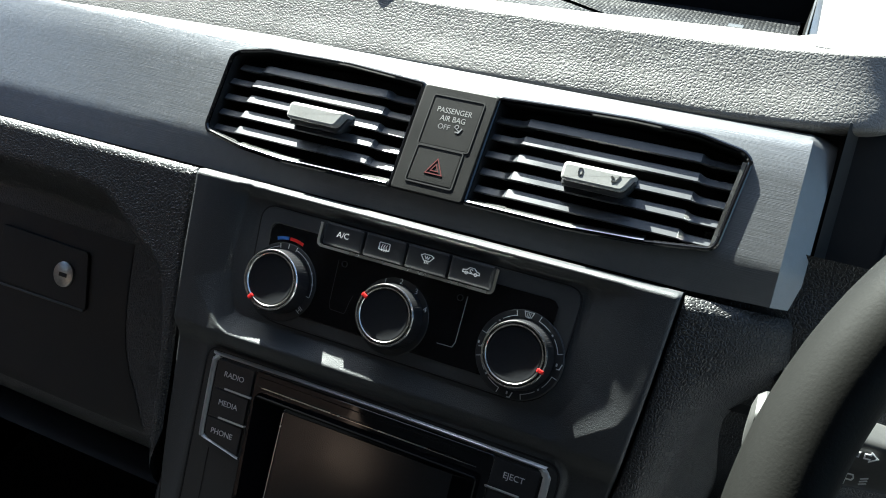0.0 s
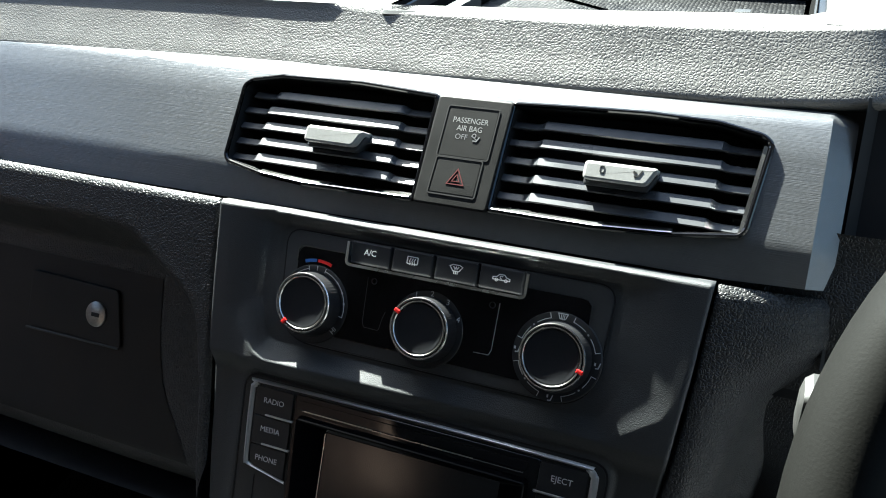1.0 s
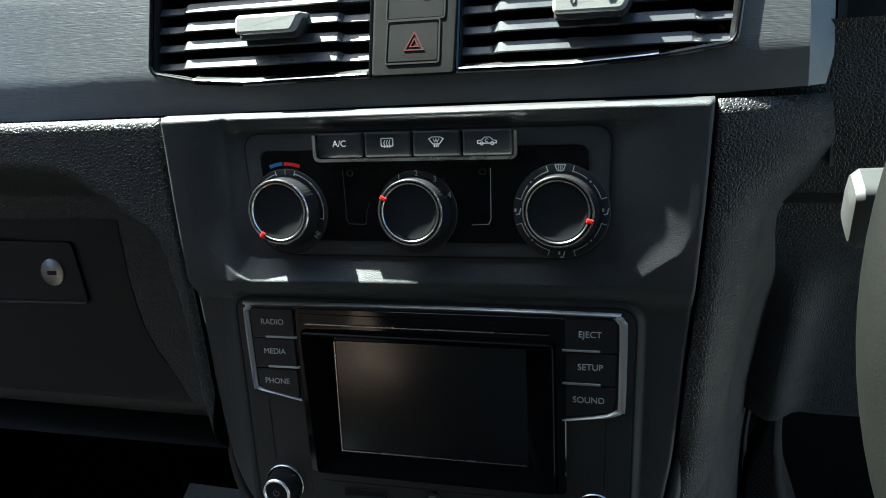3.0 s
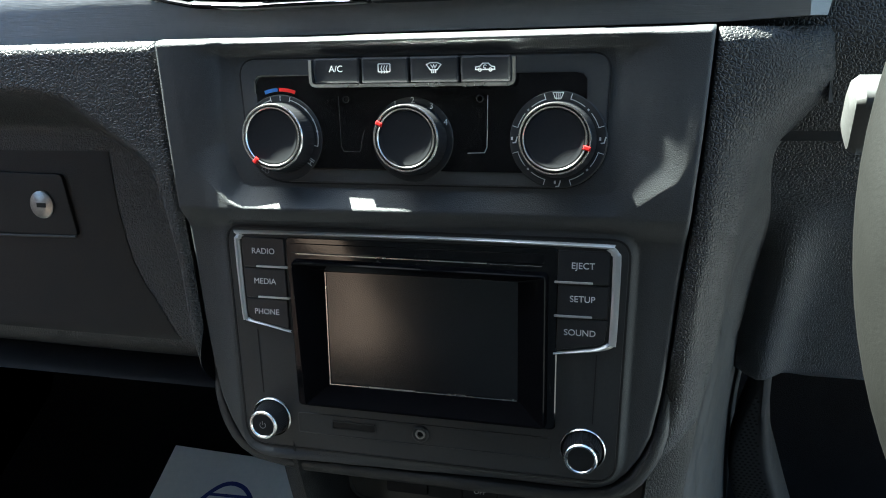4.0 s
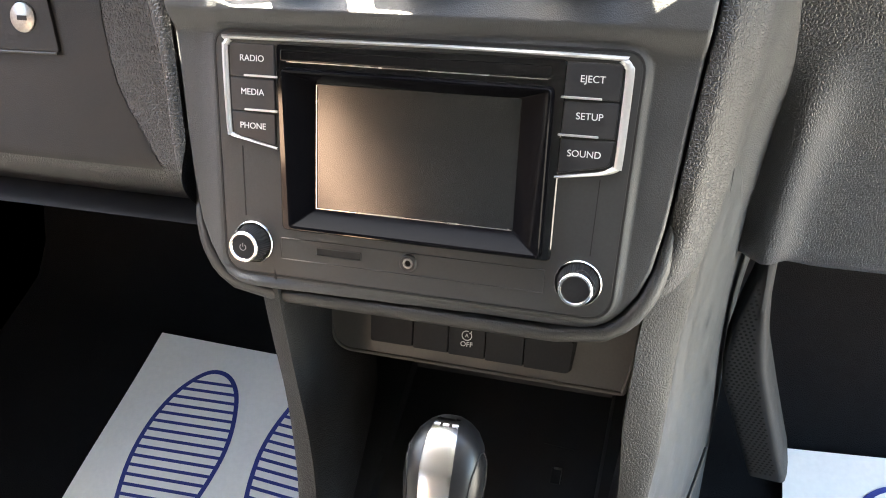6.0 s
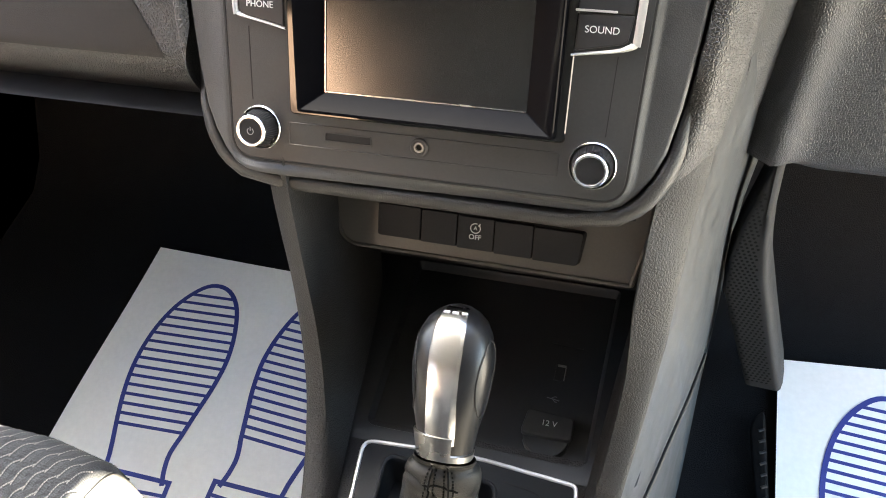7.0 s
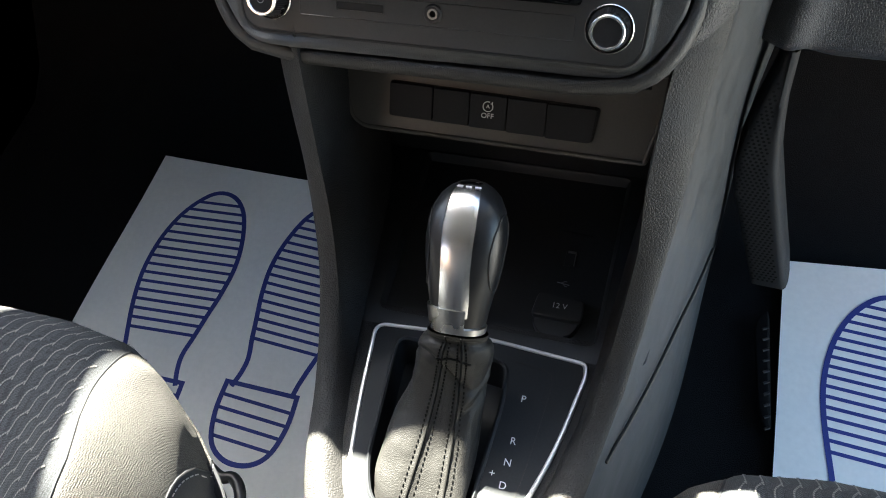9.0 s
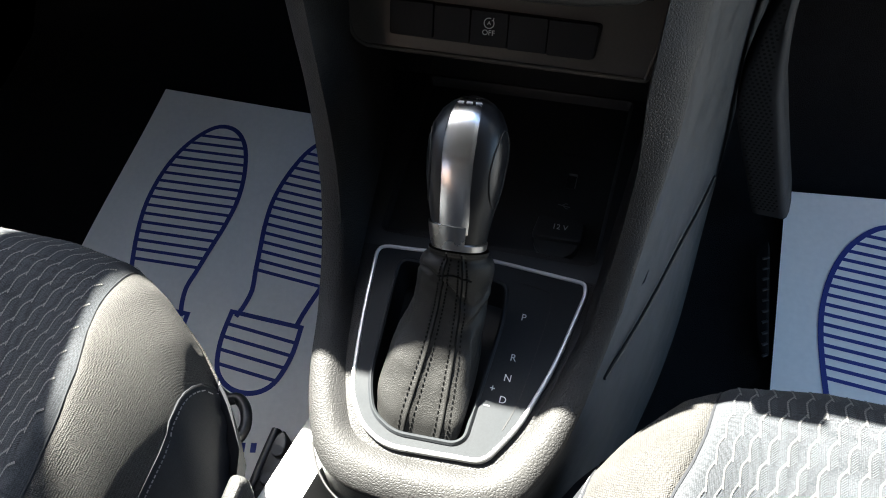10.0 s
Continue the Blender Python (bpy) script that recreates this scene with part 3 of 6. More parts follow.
def dial(cx, cz, disc_r, face_r, pointer_deg, kind):
    """One rotary knob on its printed disc."""
    d = part("dial_disc", lathe([(disc_r, 0.003), (disc_r, -0.0016), (disc_r - 0.0006, -0.0022), (face_r + 0.0025, -0.0022)], cx, cz, 72), SOFTBLK, clim, "matt black printed ring")
    n = 120
    wob = lambda r, y, i: r * (1 - 0.022 * (i % 2)) if -0.0135 < y < -0.0038 else r
    k = part("knob", lathe([(face_r + 0.0022, -0.0027), (face_r + 0.0020, -0.0040), (face_r + 0.0008, -0.0130), (face_r + 0.0002, -0.0138)], cx, cz, n, wob=wob), KNURL, clim, "ribbed black knob", 25)
    part("chrome_ring", lathe([(face_r + 0.0005, -0.0132), (face_r + 0.0007, -0.0142), (face_r + 0.0003, -0.0149), (face_r - 0.0002, -0.0149), (face_r - 0.0006, -0.0138), (face_r - 0.0010, -0.0138), (face_r - 0.0013, -0.0149), (face_r - 0.0018, -0.0149), (face_r - 0.0023, -0.0143), (face_r - 0.0025, -0.0135)], cx, cz, 96), STRIPMETAL, k, "double chrome ring")
    part("cap", lathe([(0.00001, -0.0139), (face_r - 0.0048, -0.0140), (face_r - 0.0030, -0.0143), (face_r - 0.0022, -0.0138), (face_r - 0.0022, -0.012)], cx, cz, 64), CAP, k, "matt black knob cap")
    a = radians(pointer_deg)
    m = Matrix.Translation((cx, 0, cz)) @ Matrix.Rotation(-a, 4, "Y")
    bm = slab(box2(face_r - 0.0026, face_r + 0.0009, -0.0011, 0.0011, 0.0004), -0.0155, -0.012, 0.0004)
    bm.transform(m)
    part("pointer", bm, RED, k, "red pointer mark")
    y = -0.0022
    r = (face_r + disc_r) / 2 + 0.0008
    if kind == "temp":
        bm = ribbon(arc(cx, cz, r, 8, 75, 18), 0.00035, y)
        for q in (75, 90, 105):
            ribbon(arc(cx, cz, 0, 0, 0, 1)[:0] + [(cx + rr * math.cos(radians(q)), cz + rr * math.sin(radians(q))) for rr in (r - 0.001, r + 0.0016)], 0.00035, y, bm)
        ribbon(arc(cx, cz, r, 105, 150, 12), 0.0003, y, bm)
        ribbon(arc(cx, cz, r, 8, -12, 8) + [(cx + (r - 0.0022) * math.cos(radians(-12)), cz + (r - 0.0022) * math.sin(radians(-12)))], 0.0004, y, bm)
        for q in (10, 28, 46):
            ribbon(arc(cx, cz, r, q - 1.5, q + 1.5, 2), 0.0009, y, bm)
        part("scale", bm, PRINT, d)
        q = radians(-38)
        lettering("HI", cx + r * math.cos(q), cz + r * math.sin(q), 0.0042, y, d, turn=55)
        q = radians(-122)
        lettering("LO", cx + r * math.cos(q), cz + r * math.sin(q), 0.0038, y, d, DIMPRINT, turn=-35)
        part("cold_mark", ribbon(arc(cx, cz, disc_r + 0.0024, 93, 110, 8), 0.0019, -0.0019), BLUE, d, "blue cold mark")
        part("hot_mark", ribbon(arc(cx, cz, disc_r + 0.0024, 70, 91, 8), 0.0019, -0.0019), RED, d, "red hot mark")
    elif kind == "fan":
        for s, q in (("0", 158), ("1", 116), ("2", 88), ("3", 58), ("4", 26)):
            lettering(s, cx + r * math.cos(radians(q)), cz + r * math.sin(radians(q)), 0.0044, y, d, DIMRED if s == "0" else PRINT)
        bm = bmesh.new()
        for q in range(0, 360, 90):
            ribbon(arc(cx + r * math.cos(radians(132)), cz + r * math.sin(radians(132)), 0.0008, q, q + 50, 4), 0.0004, y, bm)
        part("fan_mark", bm, DIMPRINT, d)
    else:
        bm = bmesh.new()
        for q in (0, 90, 180, 270):
            for s in (-1, 1):
                b0 = q + s * 17
                ribbon([(cx + (r + 0.0022) * math.cos(radians(b0)), cz + (r + 0.0022) * math.sin(radians(b0)))] + arc(cx, cz, r - 0.0006, b0, b0 + s * 22, 8), 0.00038, y, bm)
                ribbon(arc(cx, cz, r - 0.0006, q + s * 45 - 1.4, q + s * 45 + 1.4, 2), 0.0009, y, bm)
            px, pz = cx + (r + 0.0004) * math.cos(radians(q)), cz + (r + 0.0004) * math.sin(radians(q))
            if q == 90:
                ribbon([(px - 0.0026, pz + 0.0014), (px + 0.0026, pz + 0.0014), (px + 0.0015, pz - 0.0014), (px - 0.0015, pz - 0.0014)], 0.0004, y, bm, closed=True)
                for s in (-1, 0, 1):
                    ribbon([(px + s * 0.0009, pz + 0.001), (px + s * 0.0008, pz - 0.002)], 0.0003, y, bm)
            else:
                ribbon([(px - 0.0008, pz - 0.0016), (px + 0.0008, pz - 0.0014), (px + 0.0017, pz + 0.0016)], 0.0006, y, bm)
                ribbon([(px - 0.0011, pz + 0.0014), (px - 0.0011, pz - 0.0002)], 0.0009, y, bm)
        part("scale", bm, PRINT, d)
    return k


dial(-0.0740, 0.1040, 0.0236, 0.0170, 231, "temp")
dial(0.0002, 0.1037, 0.0222, 0.0166, 152, "fan")
dial(0.0757, 0.1040, 0.0244, 0.0170, 344, "mode")
for s in (-1, 1):
    q = [(s * 0.0403, 0.1262), (s * 0.0398, 0.100), (s * 0.0385, 0.0972), (s * 0.0296, 0.0969)]
    if s < 0:
        q += [(s * 0.0288, 0.0978), (s * 0.0276, 0.1045), (s * 0.0262, 0.1085)]
    part("inset_line", ribbon(q, 0.0004, -0.0018), SILVER if s > 0 else CHROME, clim, "thin bright outline of a blank")
    part("indicator", ring([Vector(p) for p in arc(s * 0.0362, 0.1245, 0.0019, 0, 360, 20)[:-1]], 0.0005, -0.0024, -0.001, 0.0001), SOFTBLK, clim)

# the heater panel leans further back than the fascia
for ob in clim.children_recursive:
    for v in ob.data.vertices:
        x, y, z = v.co
        d = TILT * (z - 0.080)
        k = 1 + d / 0.403
        v.co = Vector((0.126 + (x - 0.126) * k, d + y * math.cos(radians(7)), 0.161 + (z - 0.161) * k - y * math.sin(radians(7))))

# ---- radio ----
radio = thing("car_radio", "black touchscreen car radio with silver-framed buttons, switched off", "radio", DM)
HOLE = rounded([(-0.0700, 0.0345), (0.0695, 0.0345), (0.0700, -0.0480), (-0.0665, -0.0480)], 0.002, 8)
bm = bmesh.new()
loops(bm, [[Vector((p.x, y, p.y)) for p in q] for q, y in ((RADIO, 0.02), (RADIO, -0.0007), (inset(RADIO, 0.0005), -0.0012), (HOLE, -0.0012), (HOLE, 0.02))], True)
part("body", bm, PLASTIC, radio)
part("seam", ribbon(inset(RADIO, -0.0004), 0.0011, -0.0010, closed=True, thick=0.0004), DARK, radio, "dark gap round the unit")
# silver bracket round the buttons, drawn as two bands of changing width
outer = [(-0.0757, -0.0075), (-0.0900, -0.0046), (-0.1017, -0.0026), (-0.1046, -0.0014), (-0.1066, 0.0024), (-0.1085, 0.0430), (-0.1076, 0.0484), (-0.1046, 0.0512), (-0.0985, 0.0522), (0.0105, 0.0528), (0.0975, 0.0522), (0.1042, 0.0512), (0.1078, 0.0478), (0.1089, 0.0420), (0.1078, 0.0020), (0.1066, -0.0016), (0.1040, -0.0036), (0.0960, -0.0056), (0.0750, -0.0085)]
inner = [(-0.0757, -0.0060), (-0.0900, -0.0030), (-0.1000, -0.0008), (-0.1022, 0.0004), (-0.1032, 0.0030), (-0.1045, 0.0425), (-0.1036, 0.0465), (-0.1016, 0.0487), (-0.0975, 0.0496), (0.0105, 0.0505), (0.0965, 0.0496), (0.1008, 0.0487), (0.1032, 0.0462), (0.1040, 0.0412), (0.1032, 0.0028), (0.1024, 0.0000), (0.1000, -0.0016), (0.0950, -0.0036), (0.0750, -0.0069)]
outer, inner = catmull([(x, 0, z) for x, z in outer], 3), catmull([(x, 0, z) for x, z in inner], 3)
bm = bmesh.new()
rows = []
for a, b in zip(outer, inner):
    rows.append([a + Vector((0, 0.0, 0)), a + Vector((0, -0.0022, 0)) + (b - a) * 0.12, a + (b - a) * 0.5 + Vector((0, -0.0030, 0)), b + Vector((0, -0.0022, 0)) - (b - a) * 0.12, b])
vs = loops(bm, rows, True)
part("silver_bracket", bm, SILVER, radio, "silver painted bracket round the buttons", 50)
for s, words in ((-1, ("RADIO", "MEDIA", "PHONE")), (1, ("EJECT", "SETUP", "SOUND"))):
    for i, wd in enumerate(words):
        zt, zb = 0.0482 - i * 0.0181, 0.0482 - i * 0.0181 - 0.0174
        xo_t, xo_b = 0.1034 - 0.0002 * i, 0.1030 - 0.0005 * i
        if i < 2:
            pts = [(s * 0.0770, zt), (s * xo_t, zt), (s * xo_b, zb), (s * 0.0765, zb)]
        else:
            pts = [(s * 0.0768, zt), (s * xo_t, zt), (s * 0.1012, 0.0002), (s * 0.0985, -0.0014), (s * 0.0765, -0.0056)]
        b = part("radio_button", slab(rounded(pts, 0.0008, 3), -0.0024, 0.002, 0.0006), SOFTBLK, radio)
        lettering(wd, s * 0.0897 - (0.0010 if wd == "SOUND" else 0), zt - 0.0078 + 0.0005 * min(i, 1), 0.0047, -0.0027, b)
    for i in (0, 1):
        z = 0.0310 - i * 0.0181
        part("separator", slab(box2(min(s * 0.0752, s * 0.0948), max(s * 0.0752, s * 0.0948), z - 0.0001, z + 0.0010, 0.0004), -0.0032, 0, 0.0003), SILVER, radio, "thin silver strip between buttons")
# glossy surround, slot, sloping frame and screen
g_out = rounded([(-0.0762, 0.0490), (0.0772, 0.0490), (0.0765, -0.0514), (-0.0735, -0.0514)], 0.003, 5)
so = rounded([(-0.0712, 0.0362), (0.0712, 0.0352), (0.0712, -0.0494), (-0.0672, -0.0490)], 0.0025, 5)
si = rounded([(-0.0552, 0.0292), (0.0556, 0.0292), (0.0556, -0.0388), (-0.0552, -0.0388)], 0.0010, 5)
bm = bmesh.new()
loops(bm, [[Vector((p.x, y, p.y)) for p in q] for q, y in ((g_out, 0.0005), (g_out, -0.0016), (inset(g_out, 0.0006), -0.0022), (so, -0.0022), (so, 0.004))], True)
part("gloss_frame", bm, GLOSS, radio, "glossy black screen surround", 25)
part("disc_slot", slab(box2(-0.0735, 0.0700, 0.0402, 0.0458, 0.001), -0.0026, 0.0, 0.0003), GLOSS, radio, "closed disc slot")
part("slot_edge", ribbon([(-0.0700, 0.0398), (0.0685, 0.0392)], 0.0005, -0.0022, thick=0.0006), SATIN, radio)
bm = bmesh.new()
loops(bm, [[Vector((p.x, y, p.y)) for p in q] for q, y in ((inset(so, -0.0010), -0.0020), (so, -0.0066), (inset(so, 0.0006), -0.0073), (inset(so, 0.0016), -0.0070), (si, 0.0026), (inset(si, 0.0003), 0.0028))], True)
part("screen_frame", bm, BEZEL, radio, "sloping glossy black screen frame", 20)
part("screen_edge", ribbon([(-0.0548, 0.0285), (-0.0548, -0.0384), (0.0550, -0.0384)], 0.0006, 0.0027, thick=0.0005), SATIN, radio, "bright line round the screen")
part("screen", slab([(-0.0549, -0.0385), (0.0553, -0.0385), (0.0553, 0.0289), (-0.0549, 0.0289)], 0.0029, 0.006, 0.0001), SCREEN, radio, "dark switched-off touchscreen")
for s in (-1, 1):
    part("panel_seam", ribbon([(s * 0.0975, -0.007), (s * 0.0962, -0.046)], 0.0005, -0.0011, thick=0.0003), DARK, radio)
    cx, cz = s * 0.0915, -0.0610
    part("knob_ring", lathe([(0.0122, 0.0), (0.0122, -0.0022), (0.0117, -0.0028), (0.0112, -0.0022), (0.0110, 0.0)], cx, cz, 48), SATIN, radio, "satin chrome ring behind the knob")
    n = 96
    k = part("volume_knob" if s < 0 else "tuning_knob", lathe([(0.0106, -0.001), (0.0104, -0.0030), (0.0086, -0.0120), (0.0084, -0.0126)], cx, cz, n, wob=lambda r, y, i: r * (1 - 0.03 * (i % 2)) if -0.0122 < y < -0.0025 else r), KNURL, radio, "ribbed black knob", 20)
    part("chrome_rim", lathe([(0.0086, -0.0122), (0.0087, -0.0134), (0.0081, -0.0142), (0.0072, -0.0142), (0.0067, -0.0134)], cx, cz, 48), STRIPMETAL, k, "chrome rim")
    part("cap", lathe([(0.00001, -0.0136), (0.0060, -0.0136), (0.0068, -0.0134), (0.0068, -0.012)], cx, cz, 40), CAP, k)
    if s < 0:
        bm = ribbon(arc(cx, cz, 0.0018, 125, 415, 16), 0.0004, -0.0137)
        ribbon([(cx, cz + 0.0003), (cx, cz + 0.0024)], 0.0004, -0.0137, bm)
        part("power_mark", bm, DIMPRINT, k)
low = rounded([(-0.0748, -0.0562), (0.0745, -0.0562), (0.0745, -0.0690), (-0.0748, -0.0690)], 0.0015)
part("lower_panel", ring(low, 0.0006, -0.0015, 0.0, 0.0002), SOFTBLK, radio)
part("card_slot", slab(box2(-0.0528, -0.0270, -0.0640, -0.0602, 0.0003), -0.0014, 0.0, 0.0002), DARK, radio, "narrow card slot")
part("card_slot_edge", ribbon(box2(-0.0532, -0.0266, -0.0644, -0.0598, 0.0006), 0.0005, -0.0016, closed=True, thick=0.0004), PLASTIC, radio)
sock = part("aux_socket", lathe([(0.0050, 0.0), (0.0050, -0.0018), (0.0044, -0.0024), (0.0032, -0.0024), (0.0030, -0.0012)], 0.0006, -0.0620, 40), SOFTBLK, radio, "black headphone socket")
part("socket_ring", lathe([(0.0028, -0.001), (0.0028, -0.0026), (0.0018, -0.0026), (0.0017, 0.0)], 0.0006, -0.0620, 32), STEEL, sock)
part("socket_hole", lathe([(0.0017, -0.0014), (0.00001, -0.0014)], 0.0006, -0.0620, 24), DARK, sock)

# ---- brushed trim band with the air vents ----
VENT_L = [(-0.0245, 0.2388), (-0.0777, 0.2420), (-0.1354, 0.2410), (-0.1570, 0.2368), (-0.1622, 0.2325), (-0.1622, 0.1850), (-0.1590, 0.1808), (-0.1298, 0.1752), (-0.0998, 0.1732), (-0.0250, 0.1742)]
VENT_R = [(0.0215, 0.2388), (0.0607, 0.2405), (0.0987, 0.2416), (0.1351, 0.2406), (0.1590, 0.2360), (0.1640, 0.2315), (0.1582, 0.1850), (0.1550, 0.1815), (0.1195, 0.1768), (0.0802, 0.1745), (0.0200, 0.1748)]
BAND = [(-0.72, 0.1565), (-0.34, 0.1572), (-0.15, 0.1582), (0.02, 0.1592), (0.15, 0.1592), (0.1985, 0.1615)]


def lean(z):
    """How far the vents' plane stands back at height z."""
    return 0.226 * (z - 0.175)


def leaned(bm):
    for v in bm.verts:
        v.co.y += lean(v.co.z)
    return bm


LEANT = Matrix(((1, 0, 0, 0), (0, 1, 0.226, -0.226 * 0.175), (0, 0, 1, 0), (0, 0, 0, 1)))


def band_y(x, z):
    y = 0.0125 + (lean(z) if z > 0.180 else lean(0.180) - 0.02 * (0.180 - z))
    if z > 0.224:
        y += 5.0 * (min(z, 0.2445) - 0.224) ** 2
    if z > 0.2445:
        y += 0.010 * ((z - 0.2445) / 0.009) ** 2
    y += 0.05 * max(0, -0.2 - x) ** 1.6
    if x > 0.1895:
        y += (x - 0.1895) * 1.05
    return y


trim = thing("dashboard_trim", "brushed grey metallic trim band across the dashboard", "trim band", DM)
bm = bmesh.new()
top_z = 0.2530
outline = [Vector((x, z)) for x, z in BAND] + [Vector((0.2020, 0.175)), Vector((0.2030, 0.2500))] + [Vector((x, top_z - 0.02 * max(0, -0.1 - x) ** 1.0 * 1.2)) for x in (0.198, 0.15, 0.05, -0.1, -0.3, -0.5, -0.72)]
holes = [rounded(VENT_L, [0.003] * 10, 4), rounded(VENT_R, [0.003] * 11, 4)]
edges = []
for loop in [outline, *holes]:
    vs = [bm.verts.new((p.x, 0, p.y)) for p in loop]
    edges += [bm.edges.new((vs[i - 1], vs[i])) for i in range(len(vs))]
bmesh.ops.triangle_fill(bm, use_beauty=True, edges=edges, normal=(0, -1, 0))
for f in [f for f in bm.faces if any(inside(f.calc_center_median().x, f.calc_center_median().z, [(p.x, p.y) for p in h]) for h in holes)]:
    bm.faces.remove(f)
for z in span(0.160, 0.2525, 26):
    bmesh.ops.bisect_plane(bm, geom=bm.verts[:] + bm.edges[:] + bm.faces[:], plane_co=(0, 0, z), plane_no=(0, 0, 1))
for x in (-0.6, -0.5, -0.4, -0.35, -0.3, -0.25, -0.2, 0.188, 0.1895, 0.191, 0.195):
    bmesh.ops.bisect_plane(bm, geom=bm.verts[:] + bm.edges[:] + bm.faces[:], plane_co=(x, 0, 0), plane_no=(1, 0, 0))
for v in bm.verts:
    v.co.y = band_y(v.co.x, v.co.z)
border = [e for e in bm.edges if len(e.link_faces) == 1]
ret = bmesh.ops.extrude_edge_only(bm, edges=border)
for v in [g for g in ret["geom"] if isinstance(g, bmesh.types.BMVert)]:
    v.co.y += 0.006
part("band", bm, ALU, trim, sharp=30)


def vent(name, outl, tabx, sgn):
    pts = rounded(outl, 0.003, 5)
    v = thing(name, "black dashboard air vent with horizontal slats and a slider tab", "air vent", DM, "dashboard air vents")
    part("frame", leaned(ring(inset(pts, -0.0006), 0.0026, 0.0102, 0.045, 0.0008)), GLOSS, v, "glossy black vent frame")
    lo = [p for p in inset(pts, 0.0030) if p.y < 0.1830]
    lo.sort(key=lambda p: p.x)
    bm = bmesh.new()
    loops(bm, [[Vector((p.x, y, p.y + h)) for y, h in ((0.0165, 0.0014), (0.0100, -0.0006), (0.0096, -0.0012), (0.0160, -0.0016))] for p in lo], True, True, True)
    part("bright_edge", leaned(bm), SATIN, v, "bright edge strip along the bottom", 25)
    if sgn > 0:
        part("bright_edge", leaned(ribbon([(0.1552, 0.1840), (0.1603, 0.2300)], 0.0020, 0.0130, thick=0.0012)), SATIN, v)
    bm = bmesh.new()
    loops(bm, [[Vector((p.x, 0.012, p.y)) for p in inset(pts, 0.0022)], [Vector((p.x * 0.99, 0.075, p.y)) for p in inset(pts, 0.004)]], True, False, True)
    part("duct", leaned(bm), DARK, v, "dark duct behind the slats")
    xs0, xs1 = min(p[0] for p in outl), max(p[0] for p in outl)
    for k in range(5):
        z = 0.2258 - k * 0.0104
        a, b = xs0 + 0.0030, xs1 - 0.0030
        if k == 0:
            a, b = (a + 0.004, b) if sgn < 0 else (a, b - 0.002)
        elif sgn > 0:
            b -= 0.0010 * k
        n = 48
        rows = []
        for i in range(n + 1):
            x = a + (b - a) * i / n
            # the leading edge steps back near both ends
            s = 1 - smooth((min(x - a, b - x) - 0.0155) / 0.0045)
            yf, zz, h = 0.0130 + 0.0028 * s, z - 0.0006 * s, 0.0046 - 0.0012 * s
            rows.append([Vector((x, yf + 0.0006, zz - 0.0007)), Vector((x, yf, zz)), Vector((x, yf + 0.0022, zz + h)), Vector((x, yf + 0.0034, zz + h + 0.0004)), Vector((x, yf + 0.022, zz + h - 0.002)), Vector((x, yf + 0.022, zz + h - 0.0035)), Vector((x, yf + 0.004, zz - 0.0008))])
        bm = bmesh.new()
        loops(bm, rows, True, True, True)
        part("slat", leaned(bm), SLAT, v, sharp=30)
    # slider tab
    z0, z1 = 0.2003, 0.2106
    q = [(tabx - 0.0190, z0), (tabx + 0.0150, z0), (tabx + 0.0206, z1), (tabx - 0.0190, z1)]
    tb = part("slider_tab", leaned(slab(rounded(q, 0.0028, 5), 0.0020, 0.016, 0.0016)), TABMAT, v, "grey slider tab", 20)
    lip = [(x, z - 0.0028) for x, z in q]
    part("tab_base", leaned(slab(rounded(lip, 0.0018, 5), 0.0080, 0.020, 0.001)), SLAT, tb)
    if sgn > 0:
        bm = ribbon(rounded(box2(tabx - 0.0100, tabx - 0.0078, 0.2048, 0.2083, 0.0008), 0.0004, 2), 0.0004, 0.0020, closed=True)
        ribbon([(tabx + 0.0082, 0.2050), (tabx + 0.0105, 0.2052), (tabx + 0.0122, 0.2084)], 0.0008, 0.0020, bm)
        ribbon([(tabx + 0.0076, 0.2076), (tabx + 0.0092, 0.2066)], 0.0010, 0.0020, bm)
        part("icon", leaned(bm), DARK, tb)
    return v


vent("air_vent", VENT_L, -0.0835, -1)
vent("air_vent", VENT_R, 0.0905, 1)

SWITCHMAT = material("switch_panel_plastic", (0.0105, 0.0103, 0.010), 0.52, spec=0.26, bumps=[("noise", 2600, 0.00014, 0.6)], vary=0.12)
sw = thing("switch_panel", "black switch panel with airbag lamp and hazard button between the vents", "switch panel", DM)
part("frame", leaned(slab(rounded([(-0.0250, 0.1738), (0.0208, 0.1738), (0.0232, 0.2390), (-0.0240, 0.2390)], 0.003), 0.0095, 0.03, 0.0012)), SWITCHMAT, sw)
for q in ([(-0.0165, 0.2032), (0.0146, 0.2032), (0.0155, 0.2330), (-0.0157, 0.2330)], [(-0.0168, 0.1808), (0.0118, 0.1808), (0.0122, 0.2021), (-0.0158, 0.2021)]):
    part("groove", leaned(ribbon(inset(rounded(q, 0.0012), -0.0003), 0.0007, 0.00945, closed=True, thick=0.0003)), DARK, sw, "dark gap")
al = part("airbag_lamp", leaned(slab(rounded([(-0.0165, 0.2032), (0.0146, 0.2032), (0.0155, 0.2330), (-0.0157, 0.2330)], 0.0012), 0.0094, 0.012, 0.0003)), SWITCHMAT, sw, "dark passenger airbag warning lamp")
FACE = lambda x, z, y: LEANT @ Matrix.Translation((x, y, z)) @ Matrix.Rotation(radians(90), 4, "X")
GREYPRINT = material("soft_white_print", (0.30, 0.30, 0.30), 0.6, vary=0.05)
lettering("PASSENGER", 0, 0, 0.0046, 0, al, GREYPRINT, m=FACE(-0.0006, 0.2249, 0.0094), stretch=0.92)
